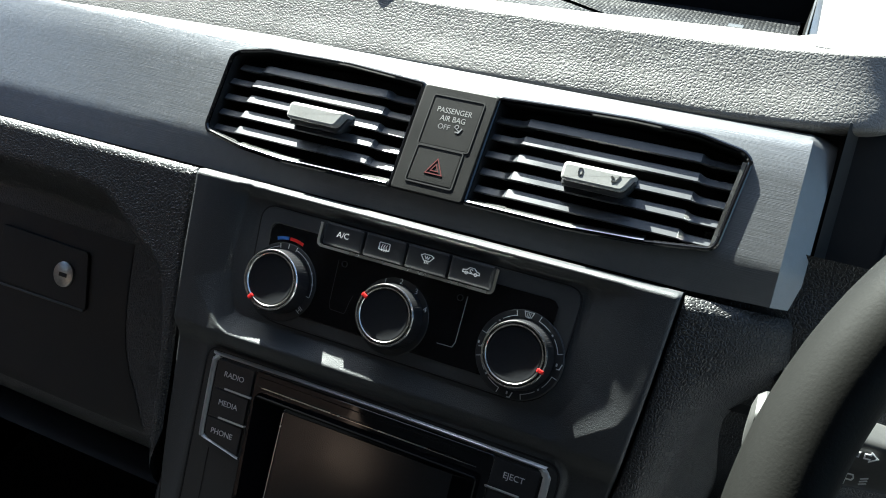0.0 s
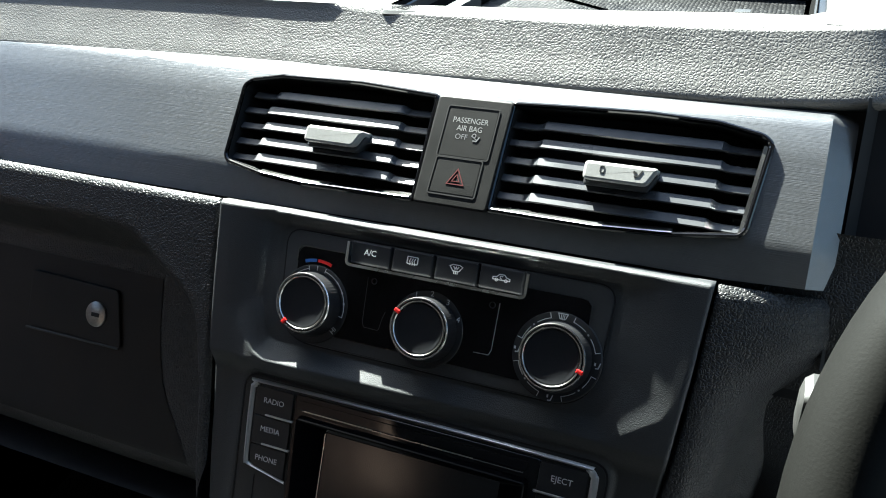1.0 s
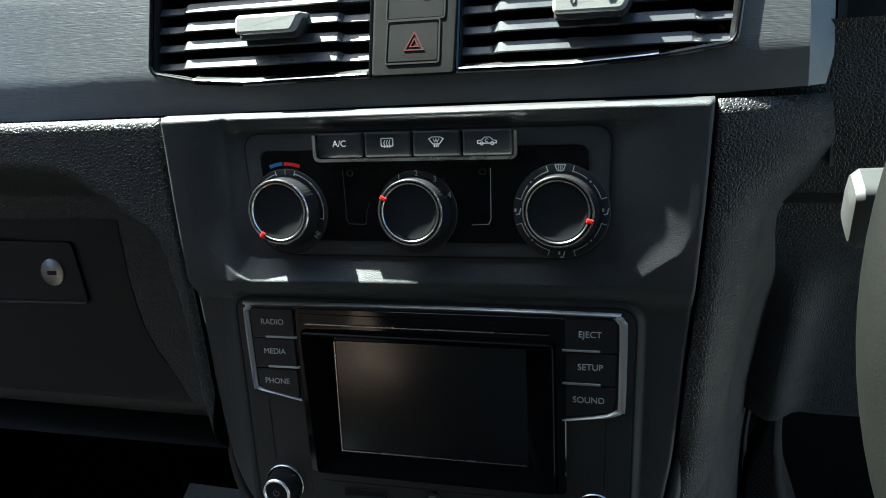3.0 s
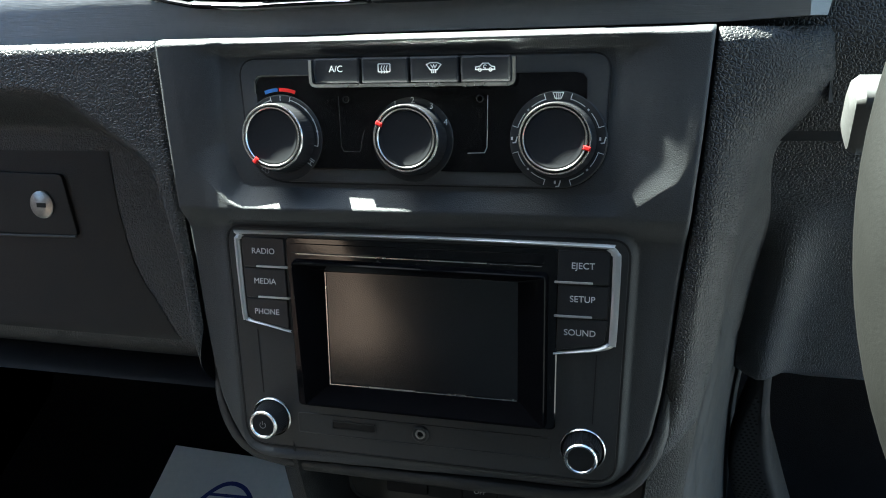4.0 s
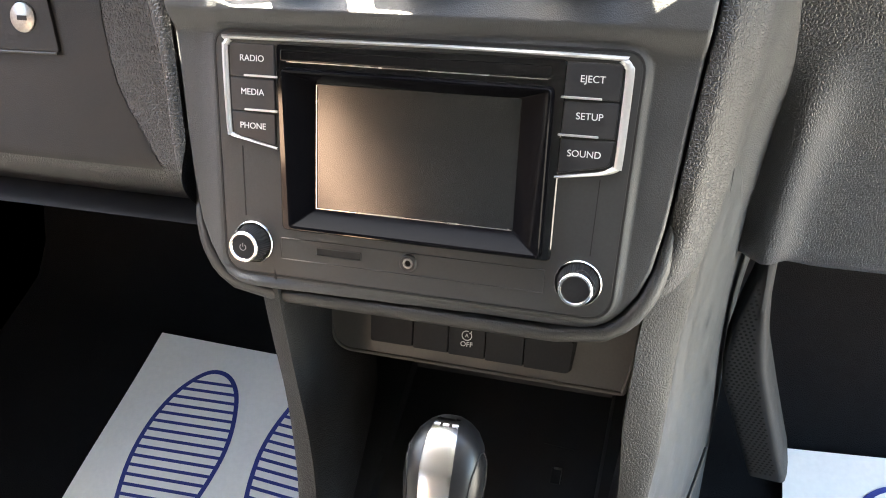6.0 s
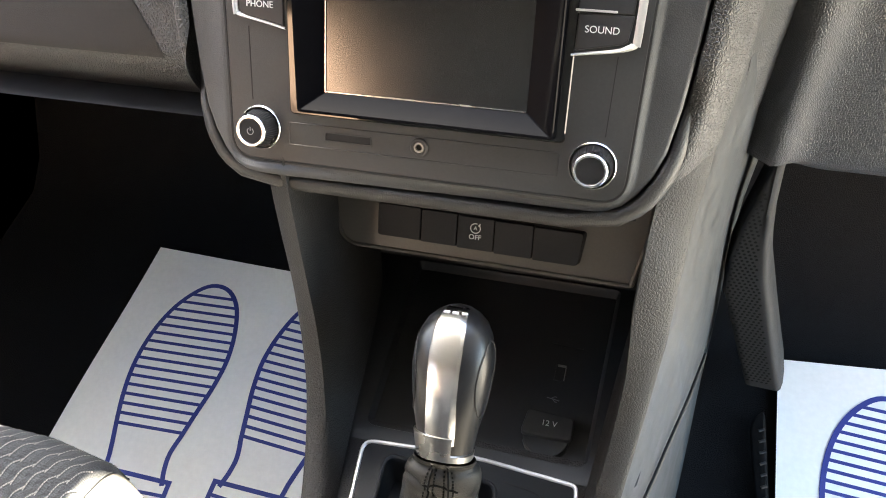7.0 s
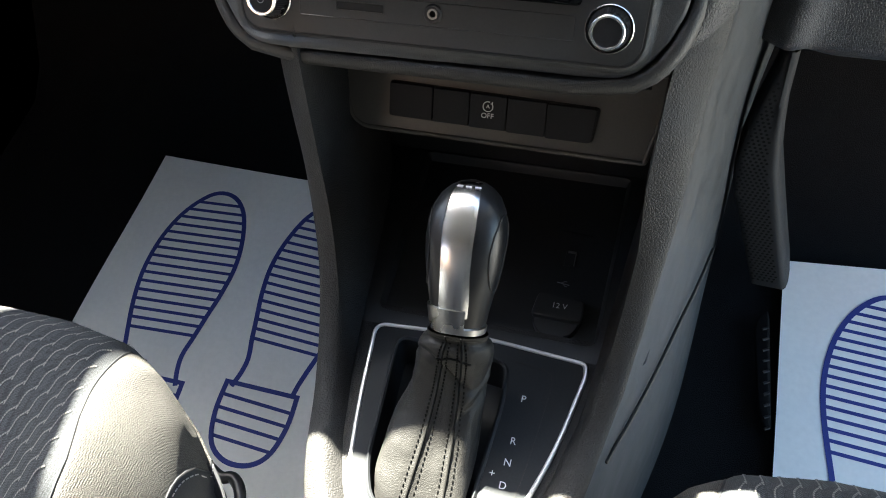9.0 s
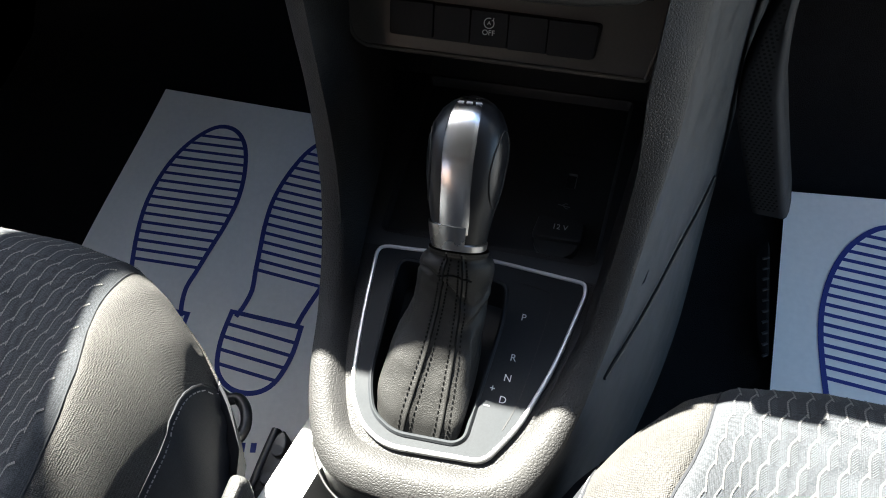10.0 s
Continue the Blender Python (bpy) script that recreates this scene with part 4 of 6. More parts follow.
lettering("AIR BAG", 0, 0, 0.0046, 0, al, GREYPRINT, m=FACE(-0.0002, 0.2202, 0.0094), stretch=0.92)
lettering("OFF", 0, 0, 0.0044, 0, al, DIMPRINT, m=FACE(-0.0042, 0.2151, 0.0094))
bm = ribbon([(0.0032, 0.2136), (0.0055, 0.2134), (0.0070, 0.2161)], 0.0007, 0.0094)
ribbon([(0.0020, 0.2164), (0.0055, 0.2142)], 0.0005, 0.0094, bm)
ribbon(arc(0.0036, 0.2166, 0.0011, 0, 360, 10)[:-1], 0.0005, 0.0094, bm, closed=True)
part("icon", leaned(bm), DIMPRINT, al)
hz = part("hazard_button", leaned(slab(rounded([(-0.0168, 0.1808), (0.0118, 0.1808), (0.0122, 0.2021), (-0.0158, 0.2021)], 0.0012), 0.0094, 0.012, 0.0008)), SWITCHMAT, sw, "black hazard warning button")
bm = ribbon([(-0.0065, 0.1872), (0.0038, 0.1872), (-0.0012, 0.1962)], 0.0006, 0.0094, closed=True)
ribbon([(-0.0036, 0.1889), (0.0010, 0.1889), (-0.0012, 0.1930)], 0.0005, 0.0094, bm, closed=True)
part("warning_triangle", leaned(bm), DIMRED, hz, "red warning triangle")

# ---- dashboard: soft top, inner shelf, lower faces ----
dash = thing("dashboard", "black grained van dashboard with a soft padded top", "dashboard")


def lip_y(x):
    return 0.0095 + table(x, [(-0.75, 0.142), (-0.45, 0.146), (-0.30, 0.1432), (-0.20, 0.1416), (-0.166, 0.1416), (0.06, 0.1428), (0.15, 0.1441), (0.19, 0.1456), (0.212, 0.1485), (0.23, 0.159), (0.26, 0.19)])


def lip_z(x):
    return -0.003 + table(x, [(-0.75, 0.784), (-0.30, 0.7931), (-0.166, 0.7959), (0.06, 0.7987), (0.15, 0.8007), (0.19, 0.8035), (0.26, 0.808)])


PADZ = [(0.030, -0.011), (0.018, -0.0105), (0.008, -0.0095), (0.0025, -0.0078), (-0.0018, -0.0052), (-0.0036, -0.0015), (-0.0002, 0.0035), (0.0040, 0.0085), (0.0085, 0.0138), (0.0130, 0.0195), (0.0172, 0.0250), (0.0212, 0.0305)]


def top_z(x):
    """Height of the dashboard's top just behind the pad."""
    return min(0.8318, lip_z(x) + 0.0345)


def shelf_front(x):
    """The rear edge of the shelf's opening, towards the seats."""
    return max(0.2018 + 0.095 * (min(0.2, max(-0.2, x)) - 0.171), lip_y(x) + 0.0222)


bm = bmesh.new()
prof = catmull([(0, y, z) for y, z in PADZ], 4)
rows = []
for x in span(-0.75, 0.26, 90):
    rows.append([Vector((x, lip_y(x) + p.y, lip_z(x) + p.z)) for p in prof] + [Vector((x, max(shelf_front(x), lip_y(x) + 0.0225), top_z(x))), Vector((x, max(shelf_front(x), lip_y(x) + 0.023) + (0.012 if not -0.082 < x < 0.178 else 0), top_z(x) + 0.0002))])
loops(bm, rows, False)
part("soft_top", bm, PAD, dash, "soft grained charcoal pad, paled to stand for sunlight", 60)
# sheet beyond, with the shelf's opening left out
TX0, TX1, TY0, TY1 = -0.080, 0.171, 0.190, 0.42
for k, (x0, x1, y0, y1) in enumerate([(-0.75, TX0, 0.182, 0.62), (TX1 + 0.008, 0.75, 0.185, 0.62), (TX0, TX1 + 0.008, TY1, 0.62)]):
    bm = sheet(lambda x, y: Vector((x, y, top_z(x) - 0.0006 + 0.03 * smooth((y - 0.2) / 0.4) + (0.05 * smooth((x - 0.24) / 0.08) * (1 - smooth((y - 0.33) / 0.15)) if x > 0.2 else 0))), span(x0, x1, 30), span(y0, y1, 24))
    part("top_skin", bm, PAD, dash, "soft grained charcoal pad, paled to stand for sunlight", 60)
fr = rounded([(TX0 - 0.003, shelf_front(TX0) - 0.007), (TX1 + 0.010, shelf_front(TX1) - 0.007), (TX1 + 0.013, TY1), (TX0 - 0.003, TY1)], 0.006, 5)
shelf = thing("storage_shelf", "open storage shelf with a mesh-textured mat in the dashboard top", "storage tray")
bm = ring(fr, 0.0085, -0.8332, -0.8200, 0.002)
bm.transform(Matrix(((1, 0, 0, 0), (0, 0, 1, 0), (0, -1, 0, 0), (0, 0, 0, 1))))
for v in bm.verts:
    v.co.z += top_z(v.co.x) - 0.8318 - 0.004 * smooth((shelf_front(v.co.x) + 0.006 - v.co.y) / 0.004)
part("rim", bm, SOFTBLK, shelf, "smooth dark rim")
bm = bmesh.new()
fi = inset(fr, 0.0072)
loops(bm, [[Vector((p.x, p.y, top_z(p.x) - 0.0004)) for p in fi], [Vector((p.x, p.y, 0.796)) for p in inset(fi, 0.004)]], True, False, True)
# dull black walls carry the shade inside the shelf
part("well", bm, HOLLOW, shelf)
# mat colour is near black in place of the shade falling on it
MESHMAT = material("mesh_mat_darkened", (0.008, 0.0085, 0.010), 0.40, spec=0.42, bumps=[("weave", 330, 0.0012, 1.0)])
bm = slab(inset(fi, 0.006), -0.7990, -0.7962, 0.0008)
bm.transform(Matrix(((1, 0, 0, 0), (0, 0, 1, 0), (0, -1, 0, 0), (0, 0, 0, 1))))
part("mat", bm, MESHMAT, shelf, "mesh-textured rubber mat, darkened for shade")
for x in (-0.045, 0.133):
    bm = bmesh.new()
    loops(bm, [[Vector((x + a, y, z)) for a, z in ((-0.0050, 0.798), (-0.0045, 0.824), (0.0045, 0.824), (0.0050, 0.798))] for y in (TY0 + 0.010, TY0 + 0.03, TY0 + 0.055)], True, True, True)
    part("divider", bm, STALK, shelf, "grey plastic divider")

# near-black sheet standing for the shade behind the trim and vents
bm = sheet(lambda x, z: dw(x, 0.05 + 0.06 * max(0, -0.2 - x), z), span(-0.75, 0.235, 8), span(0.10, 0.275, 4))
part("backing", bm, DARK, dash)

# passenger side: grained band over a recessed glovebox
REC = catmull([(-0.80, 0, 0.128), (-0.30, 0, 0.131), (-0.245, 0, 0.131), (-0.215, 0, 0.1265), (-0.193, 0, 0.1125), (-0.172, 0, 0.0985), (-0.1600, 0, 0.0880), (-0.1535, 0, 0.070), (-0.1465, 0, 0.03), (-0.1410, 0, -0.02), (-0.1290, 0, -0.065), (-0.1150, 0, -0.11)], 4)
REC = [(p.x, p.z) for p in REC] + [(-0.80, -0.11)]


def left_y(x, z):
    d = away(x, z, REC)
    base = -0.0015
    y = base + (0.046 - base) * smooth((d + 0.002) / (0.016 + 0.014 * smooth((z - 0.02) / 0.06)))
    if z > 0.152:
        t = min(1, (z - 0.152) / 0.0062)
        y += 0.008 * (1 - math.sqrt(1 - t * t))
    y += 0.05 * max(0, -0.2 - x) ** 1.6
    e = -x - fascia_w(max(z, -0.0870)) - 0.0015
    if e < 0.004:
        y += 0.003 * (1 - e / 0.004) ** 2
    if z < -0.030:
        y += 0.10 * ((-0.030 - z) / 0.05) ** 2.2
    return y


bm = bmesh.new()
rows = []
for z in span(-0.094, 0.1572, 130):
    xr = -fascia_w(max(z, -0.0870)) - 0.0016 - 0.0050 * smooth((-0.005 - z) / 0.03)
    us = [xr - 0.6 * u ** 1.7 for u in span(0, 1, 130)]
    rows.append([dw(x, left_y(x, z), z) for x in us])
loops(bm, rows, False)
part("passenger_face", bm, BANDLIT, dash, "grained black passenger-side face, paled for sky sheen", 60)
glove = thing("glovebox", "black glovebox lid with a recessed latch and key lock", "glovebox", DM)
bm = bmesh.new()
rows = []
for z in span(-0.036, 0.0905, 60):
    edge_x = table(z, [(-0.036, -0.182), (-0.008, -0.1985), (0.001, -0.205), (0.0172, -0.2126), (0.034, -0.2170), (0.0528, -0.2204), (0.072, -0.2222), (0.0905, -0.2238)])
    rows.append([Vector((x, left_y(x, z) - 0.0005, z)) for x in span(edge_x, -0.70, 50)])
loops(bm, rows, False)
part("lid", bm, LIDSHADE, glove, "fine-grained black lid, darkened for its shade", 60)
bm = ribbon([(-0.2238, 0.0905), (-0.2222, 0.072), (-0.2204, 0.0528), (-0.2170, 0.034), (-0.2126, 0.0172), (-0.205, 0.001), (-0.1985, -0.008)], 0.0009, 0, to=lambda p, d: Vector((p.x, left_y(p.x, p.y) - d * 1.2, p.y)))
part("lid_seam", bm, DARK, glove, "dark shut line of the lid")
y0 = left_y(-0.29, 0.05)
lp = rounded([(-0.345, 0.0762), (-0.2605, 0.0752), (-0.2525, 0.0335), (-0.345, 0.0335)], [0.001, 0.004, 0.003, 0.001], 5)
part("latch_plate", slab(lp, y0 - 0.0034, y0 + 0.01, 0.0006), LIDSHADE, glove, "black latch plate")
part("latch_edge", tube([(-0.345, y0 - 0.0035, 0.0318), (-0.254, y0 - 0.0035, 0.0330)], 0.0009, 8), STALK, glove, "thin grey lower edge")
lk = part("lock", lathe([(0.00001, y0 - 0.0050), (0.0085, y0 - 0.0050), (0.0094, y0 - 0.0044), (0.0096, y0 - 0.002)], -0.2780, 0.0543, 40), STEEL, glove, "round silver key lock")
part("keyhole", slab(box2(-0.2815, -0.2740, 0.0525, 0.0555, 0.0004), y0 - 0.0053, y0 - 0.004, 0.0002), DARK, lk)
# near-black underside, shade in its colour, to close the dash over the passenger footwell
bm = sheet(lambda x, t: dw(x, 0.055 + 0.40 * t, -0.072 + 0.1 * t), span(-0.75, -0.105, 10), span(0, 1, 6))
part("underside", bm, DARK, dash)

# near-black block added to fill the unseen inside of the dash
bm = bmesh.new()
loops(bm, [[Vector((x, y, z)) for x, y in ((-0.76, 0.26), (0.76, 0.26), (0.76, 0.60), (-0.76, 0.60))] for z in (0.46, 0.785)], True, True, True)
part("core", bm, DARK, dash, "near-black filler added inside the dashboard")

# driver's side: flank of the stack and lower face
bm = bmesh.new()
rows = []
for z in span(-0.093, 0.1568, 70):
    w = fascia_w(max(z, -0.0870))
    k = smooth((0.158 - z) / 0.22)
    top = 0.0035 + (0.008 * (1 - math.sqrt(max(0, 1 - ((z - 0.150) / 0.0075) ** 2))) if z > 0.150 else 0)
    ctrl = [(w + 0.0015, top + 0.003), (w + 0.0030, top), (w + 0.012, top + 0.003), (w + 0.024, top + 0.014 + 0.012 * k), (w + 0.032 - 0.004 * k, top + 0.026 + 0.03 * k), (w + 0.040 - 0.006 * k, top + 0.036 + 0.075 * k), (w + 0.060, top + 0.06 + 0.14 * k), (w + 0.075, top + 0.10 + 0.22 * k)]
    sunk = 0.012 * smooth((-0.005 - z) / 0.03)
    ctrl = [(a, b + sunk * (1 - i / 4)) if i < 4 else (a, b) for i, (a, b) in enumerate(ctrl)]
    if z > 0.09:
        f = smooth((z - 0.09) / 0.05)
        ctrl2 = [(w + 0.0015, top + 0.003), (w + 0.0030, top), (w + 0.016, top + 0.003), (w + 0.034, top + 0.010), (w + 0.050, top + 0.021), (w + 0.066, top + 0.042), (w + 0.085, top + 0.075), (w + 0.105, top + 0.15)]
        ctrl = [(a[0] + (b[0] - a[0]) * f, a[1] + (b[1] - a[1]) * f) for a, b in zip(ctrl, ctrl2)]
    rows.append([dw(p.x, p.y, max(z, -0.0935 + 0.030 * min(1, max(0, (p.x - w - 0.006) / 0.05)) ** 1.3)) for p in catmull([(x, y, 0) for x, y in ctrl], 5)])
loops(bm, rows, False)
part("stack_flank", bm, GRAIN, dash, "grained black flank beside the fascia", 60)


def drive_y(x, z):
    y = table(z, [(0.355, 0.235), (0.362, 0.200), (0.372, 0.186), (0.385, 0.176), (0.40, 0.172), (0.43, 0.168), (0.50, 0.150), (0.60, 0.128), (0.66, 0.120), (0.72, 0.125)])
    y -= 0.018 * math.exp(-((x - 0.205) / 0.016) ** 2) * smooth((z - 0.36) / 0.03) * smooth((0.62 - z) / 0.1)
    y -= 0.028 * smooth((z - 0.54) / 0.10) * smooth((0.30 - x) / 0.07) * (1 - 0.5 * smooth((z - 0.70) / 0.04))
    return y


bm = sheet(lambda x, z: Vector((x, drive_y(x, z), z + 0.012 * smooth((0.25 - x) / 0.06) * smooth((0.42 - z) / 0.06))), span(0.150, 0.75, 90), span(0.355, 0.745, 60))
part("driver_face", bm, GRAIN, dash, "grained black lower driver-side face", 60)
# driver's underside, black to carry the shade above the footwell
bm = sheet(lambda x, y: Vector((x, y, 0.356)), span(0.15, 0.75, 6), span(0.232, 0.6, 4))
part("underside", bm, DARK, dash)

# trim end cap and instrument binnacle
bm = sheet(lambda x, z: dw(x, 0.034 + (x - 0.203) * 2.0, z), span(0.2045, 0.240, 4), span(0.12, 0.262, 10))
part("end_cap", bm, DARK, dash)
clus = thing("instrument_cluster", "black instrument binnacle with a silver-ringed dial behind the wheel", "instrument cluster", DM)
bo = rounded([(0.238, 0.275), (0.238, 0.170), (0.252, 0.138), (0.50, 0.138), (0.52, 0.275)], [0.01, 0.02, 0.02, 0.03, 0.01], 6)
part("shroud", ring(bo, 0.006, 0.085, 0.20, 0.002), DARK, clus)
part("face", slab(inset(bo, 0.005), 0.155, 0.16, 0.001), CAP, clus)
for cx in (0.302, 0.43):
    dl = part("gauge", lathe([(0.0001, 0.152), (0.051, 0.152), (0.052, 0.154)], cx, 0.205, 64), CAP, clus)
    part("gauge_ring", lathe([(0.0505, 0.154), (0.0510, 0.147), (0.0530, 0.145), (0.0550, 0.147), (0.0555, 0.155)], cx, 0.205, 72), SILVER, dl, "silver gauge ring")
    bm = bmesh.new()
    for q in range(-40, 221, 10):
        a = radians(q)
        r0 = 0.041 if q % 20 == 0 else 0.044
        ribbon([(cx + r0 * math.cos(a), 0.205 + r0 * math.sin(a)), (cx + 0.0485 * math.cos(a), 0.205 + 0.0485 * math.sin(a))], 0.0008, 0.152, bm)
    part("scale_marks", bm, PRINT, dl)

# ---- steering wheel and stalk ----
WC, WA, WR = Vector((0.3796, -0.0933, 0.736)), 0.695, 0.183
wheel = thing("steering_wheel", "dark grey leather-wrapped steering wheel with three spokes", "steering wheel", Matrix.Translation(WC) @ Matrix.Rotation(-WA, 4, "X"))
path = [Vector((WR * math.cos(a), 0, WR * math.sin(a))) for a in [2 * math.pi * i / 120 for i in range(120)]]
bm = bmesh.new()
rows = []
for p in path:
    d = p.normalized()
    rows.append([p + d * 0.0150 * math.cos(2 * math.pi * j / 20) + Vector((0, 0.0170 * math.sin(2 * math.pi * j / 20), 0)) for j in range(20)])
rows.append(rows[0])
loops(bm, rows, True)
part("rim", bm, WHEELSKIN, wheel, "smooth leather rim")
hub = part("hub", slab(rounded([(-0.07, -0.06), (0.07, -0.06), (0.085, 0.03), (0.05, 0.065), (-0.05, 0.065), (-0.085, 0.03)], 0.03, 6), 0.0, 0.06, 0.012), PLASTIC, wheel)
for a0 in (0, 180, 270):
    a = radians(a0)
    d, s = Vector((math.cos(a), 0, math.sin(a))), Vector((-math.sin(a), 0, math.cos(a)))
    bm = bmesh.new()
    loops(bm, [[d * r + s * w * q + Vector((0, y, 0)) for q, y in ((-1, 0.018), (-0.8, 0.008), (0.8, 0.008), (1, 0.018), (0.8, 0.026), (-0.8, 0.026))] for r, w in ((0.05, 0.034), (0.10, 0.026), (0.15, 0.020), (0.178, 0.022))], True, True, True)
    sp = part("spoke", bm, SOFTBLK, wheel)
    if a0 == 180:
        bm = bmesh.new()
        for k in (-1, 1):
            slab(box2(-0.128, -0.088, k * 0.010 - 0.007, k * 0.010 + 0.007, 0.003), 0.0050, 0.010, 0.001, bm)
        part("button_pad", bm, SOFTBLK, sp)
        bm = ribbon([(-0.122, -0.013), (-0.116, -0.013), (-0.116, -0.016), (-0.111, -0.010), (-0.116, -0.004), (-0.116, -0.007), (-0.122, -0.007)], 0.0007, 0.0050, closed=True)
        part("icon", bm, PRINT, sp)
stalk = thing("control_stalk", "grey plastic wiper stalk end beside the steering wheel", "control stalk")
bm = bmesh.new()
sec = rounded([(-0.009, -0.0125), (0.009, -0.0125), (0.009, 0.0125), (-0.009, 0.0125)], 0.005, 5)
base = Vector((0.1870, -0.030, 0.7385))
ax = Vector((1, 0.22, -0.12)).normalized()
rows = []
for d, k in ((0.0, 0.55), (0.0012, 0.85), (0.004, 1.0), (0.028, 1.0), (0.0285, 0.94), (0.0295, 0.94), (0.030, 1.0), (0.060, 0.85), (0.12, 0.7)):
    rows.append([base + ax * d + Vector((0, p.x * k, p.y * k)) for p in sec])
loops(bm, rows, True, True, True)
grip = part("grip", bm, STALK, stalk, sharp=30)


def on_grip(p, d):
    return Vector((0.2265, -0.0312 - d, 0.7410)) + ax * p.x + Vector((0, 0, 1)) * p.y


bm = bmesh.new()
for k, c in ((-1, -0.0035), (1, 0.0025)):
    ribbon([(c - k * 0.002, -0.0010), (c, -0.0010), (c, -0.0020), (c + k * 0.0026, 0.0), (c, 0.0020), (c, 0.0010), (c - k * 0.002, 0.0010)], 0.0005, 0, bm, closed=True, to=on_grip)
ribbon([(-0.003, -0.0145), (-0.003, -0.0095), (-0.0008, -0.0095), (-0.0003, -0.0108), (-0.0008, -0.0120), (-0.003, -0.0120)], 0.0005, 0, bm, to=on_grip)
for q in (-0.0105, -0.0118, -0.0131):
    ribbon([(0.0020, q), (0.0046, q + 0.0012)], 0.0005, 0, bm, to=on_grip)
part("icon", bm, PRINT, grip)
part("column_cover", lathe([(0.055, 0.0), (0.060, 0.06), (0.060, 0.16)], 0, 0, 24, bm=bmesh.new()), PLASTIC, wheel)

# ---- centre console between the seats ----
CX = 0.024
IN = [(-0.085, 0.020, 0.600), (-0.078, -0.030, 0.530), (-0.075, -0.043, 0.507), (-0.070, -0.058, 0.455), (-0.067, -0.068, 0.410), (-0.0635, -0.082, 0.376), (-0.0595, -0.102, 0.347), (-0.0565, -0.126, 0.325), (-0.0535, -0.152, 0.313), (-0.0500, -0.178, 0.3080), (-0.0425, -0.203, 0.3045), (-0.0305, -0.224, 0.3015), (-0.0120, -0.2345, 0.3005), (0.024, -0.2375, 0.300)]
OUT = [(-0.112, 0.045, 0.585), (-0.103, -0.012, 0.517), (-0.099, -0.026, 0.491), (-0.094, -0.038, 0.461), (-0.0885, -0.050, 0.427), (-0.083, -0.068, 0.388), (-0.078, -0.088, 0.360), (-0.0735, -0.116, 0.332), (-0.0690, -0.148, 0.312), (-0.0635, -0.181, 0.303), (-0.0540, -0.212, 0.297), (-0.0390, -0.238, 0.292), (-0.0150, -0.251, 0.290), (0.024, -0.2545, 0.2895)]
FOOT = [(-0.175, 0.28, 0.36), (-0.167, 0.30, 0.22), (-0.163, 0.27, 0.16), (-0.160, 0.24, 0.10), (-0.156, 0.20, 0.04), (-0.150, 0.14, 0.022), (-0.143, 0.08, 0.010), (-0.132, 0.02, 0.0), (-0.117, -0.04, -0.012), (-0.102, -0.09, -0.020), (-0.085, -0.15, -0.03), (-0.062, -0.21, -0.04), (-0.03, -0.25, -0.045), (0.024, -0.265, -0.045)]
IN, OUT, FOOT = catmull(IN, 6), catmull(OUT, 6), catmull(FOOT, 6)
console = thing("centre_console", "grained dark plastic centre console with an open pocket", "centre console")


def mirror(p):
    return Vector((2 * CX - p.x, p.y, p.z))


def mirror_out(p, ref):
    """Mirrored, and a little further out along the middle of the leg."""
    return mirror(p) + Vector((table(ref.z, [(0.300, 0.0), (0.306, 0.002), (0.313, 0.004), (0.325, 0.007), (0.347, 0.008), (0.376, 0.0075), (0.41, 0.0065), (0.455, 0.002), (0.50, 0.0)]), 0, 0))


for side in (-1, 1):
    band, smoothside = [], []
    for i, (p, o, f) in enumerate(zip(IN, OUT, FOOT)):
        up = 1 - smooth((p.z - 0.318) / 0.05)
        d = (IN[min(i + 1, len(IN) - 1)] - IN[max(0, i - 1)]).normalized()
        across = (o - p).normalized()
        nrm = across.cross(d).normalized()
        if nrm.z - nrm.y < 0:
            nrm = -nrm
        inner_leg = [p + Vector((-0.004, 0.12, -0.02)), p + Vector((-0.003, 0.05, -0.006)), p + Vector((-0.001, 0.008, 0))]
        inner_rim = [p - across * 0.007 - nrm * 0.014, p - across * 0.005 - nrm * 0.008, p - across * 0.002 - nrm * 0.002]
        row = [a.lerp(b, up) for a, b in zip(inner_leg, inner_rim)]
        w = (o - p).length
        row += [p + across * w * t + nrm * h for t, h in ((0.06, 0.0004), (0.2, 0.0014), (0.4, 0.0022), (0.6, 0.0022), (0.8, 0.0014), (0.94, 0.0002))]
        row += [o - nrm * 0.0012]
        back = Vector((0, 0.013 if side > 0 else 0, 0)) * smooth((p.z - 0.465) / 0.05)
        row = [q + back for q in row]
        band.append([q if side < 0 else mirror_out(q, p) for q in row])
        wall = [o - nrm * 0.0012] + [o.lerp(f, t) + Vector(((-0.010 if side < 0 else -0.002) * math.sin(math.pi * t), 0, 0)) - nrm * 0.002 for t in (0.01, 0.05, 0.12, 0.25, 0.45, 0.7, 1.0)]
        wall = [q + back for q in wall]
        smoothside.append([q if side < 0 else mirror_out(q, p) if k < 2 else mirror(q).lerp(mirror_out(q, p), 1 - (0, 0.01, 0.05, 0.12, 0.25, 0.45, 0.7, 1.0)[k]) for k, q in enumerate(wall)])
    bm = bmesh.new()
    loops(bm, band, False)
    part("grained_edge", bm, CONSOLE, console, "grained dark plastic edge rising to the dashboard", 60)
    bm = bmesh.new()
    loops(bm, smoothside, False)
    part("side_panel", bm, PLASTIC, console, "smooth dark grey side panel", 60)
RIDGE = IN


def deck_z(y):
    return 0.312 + 0.13 * (y + 0.093)


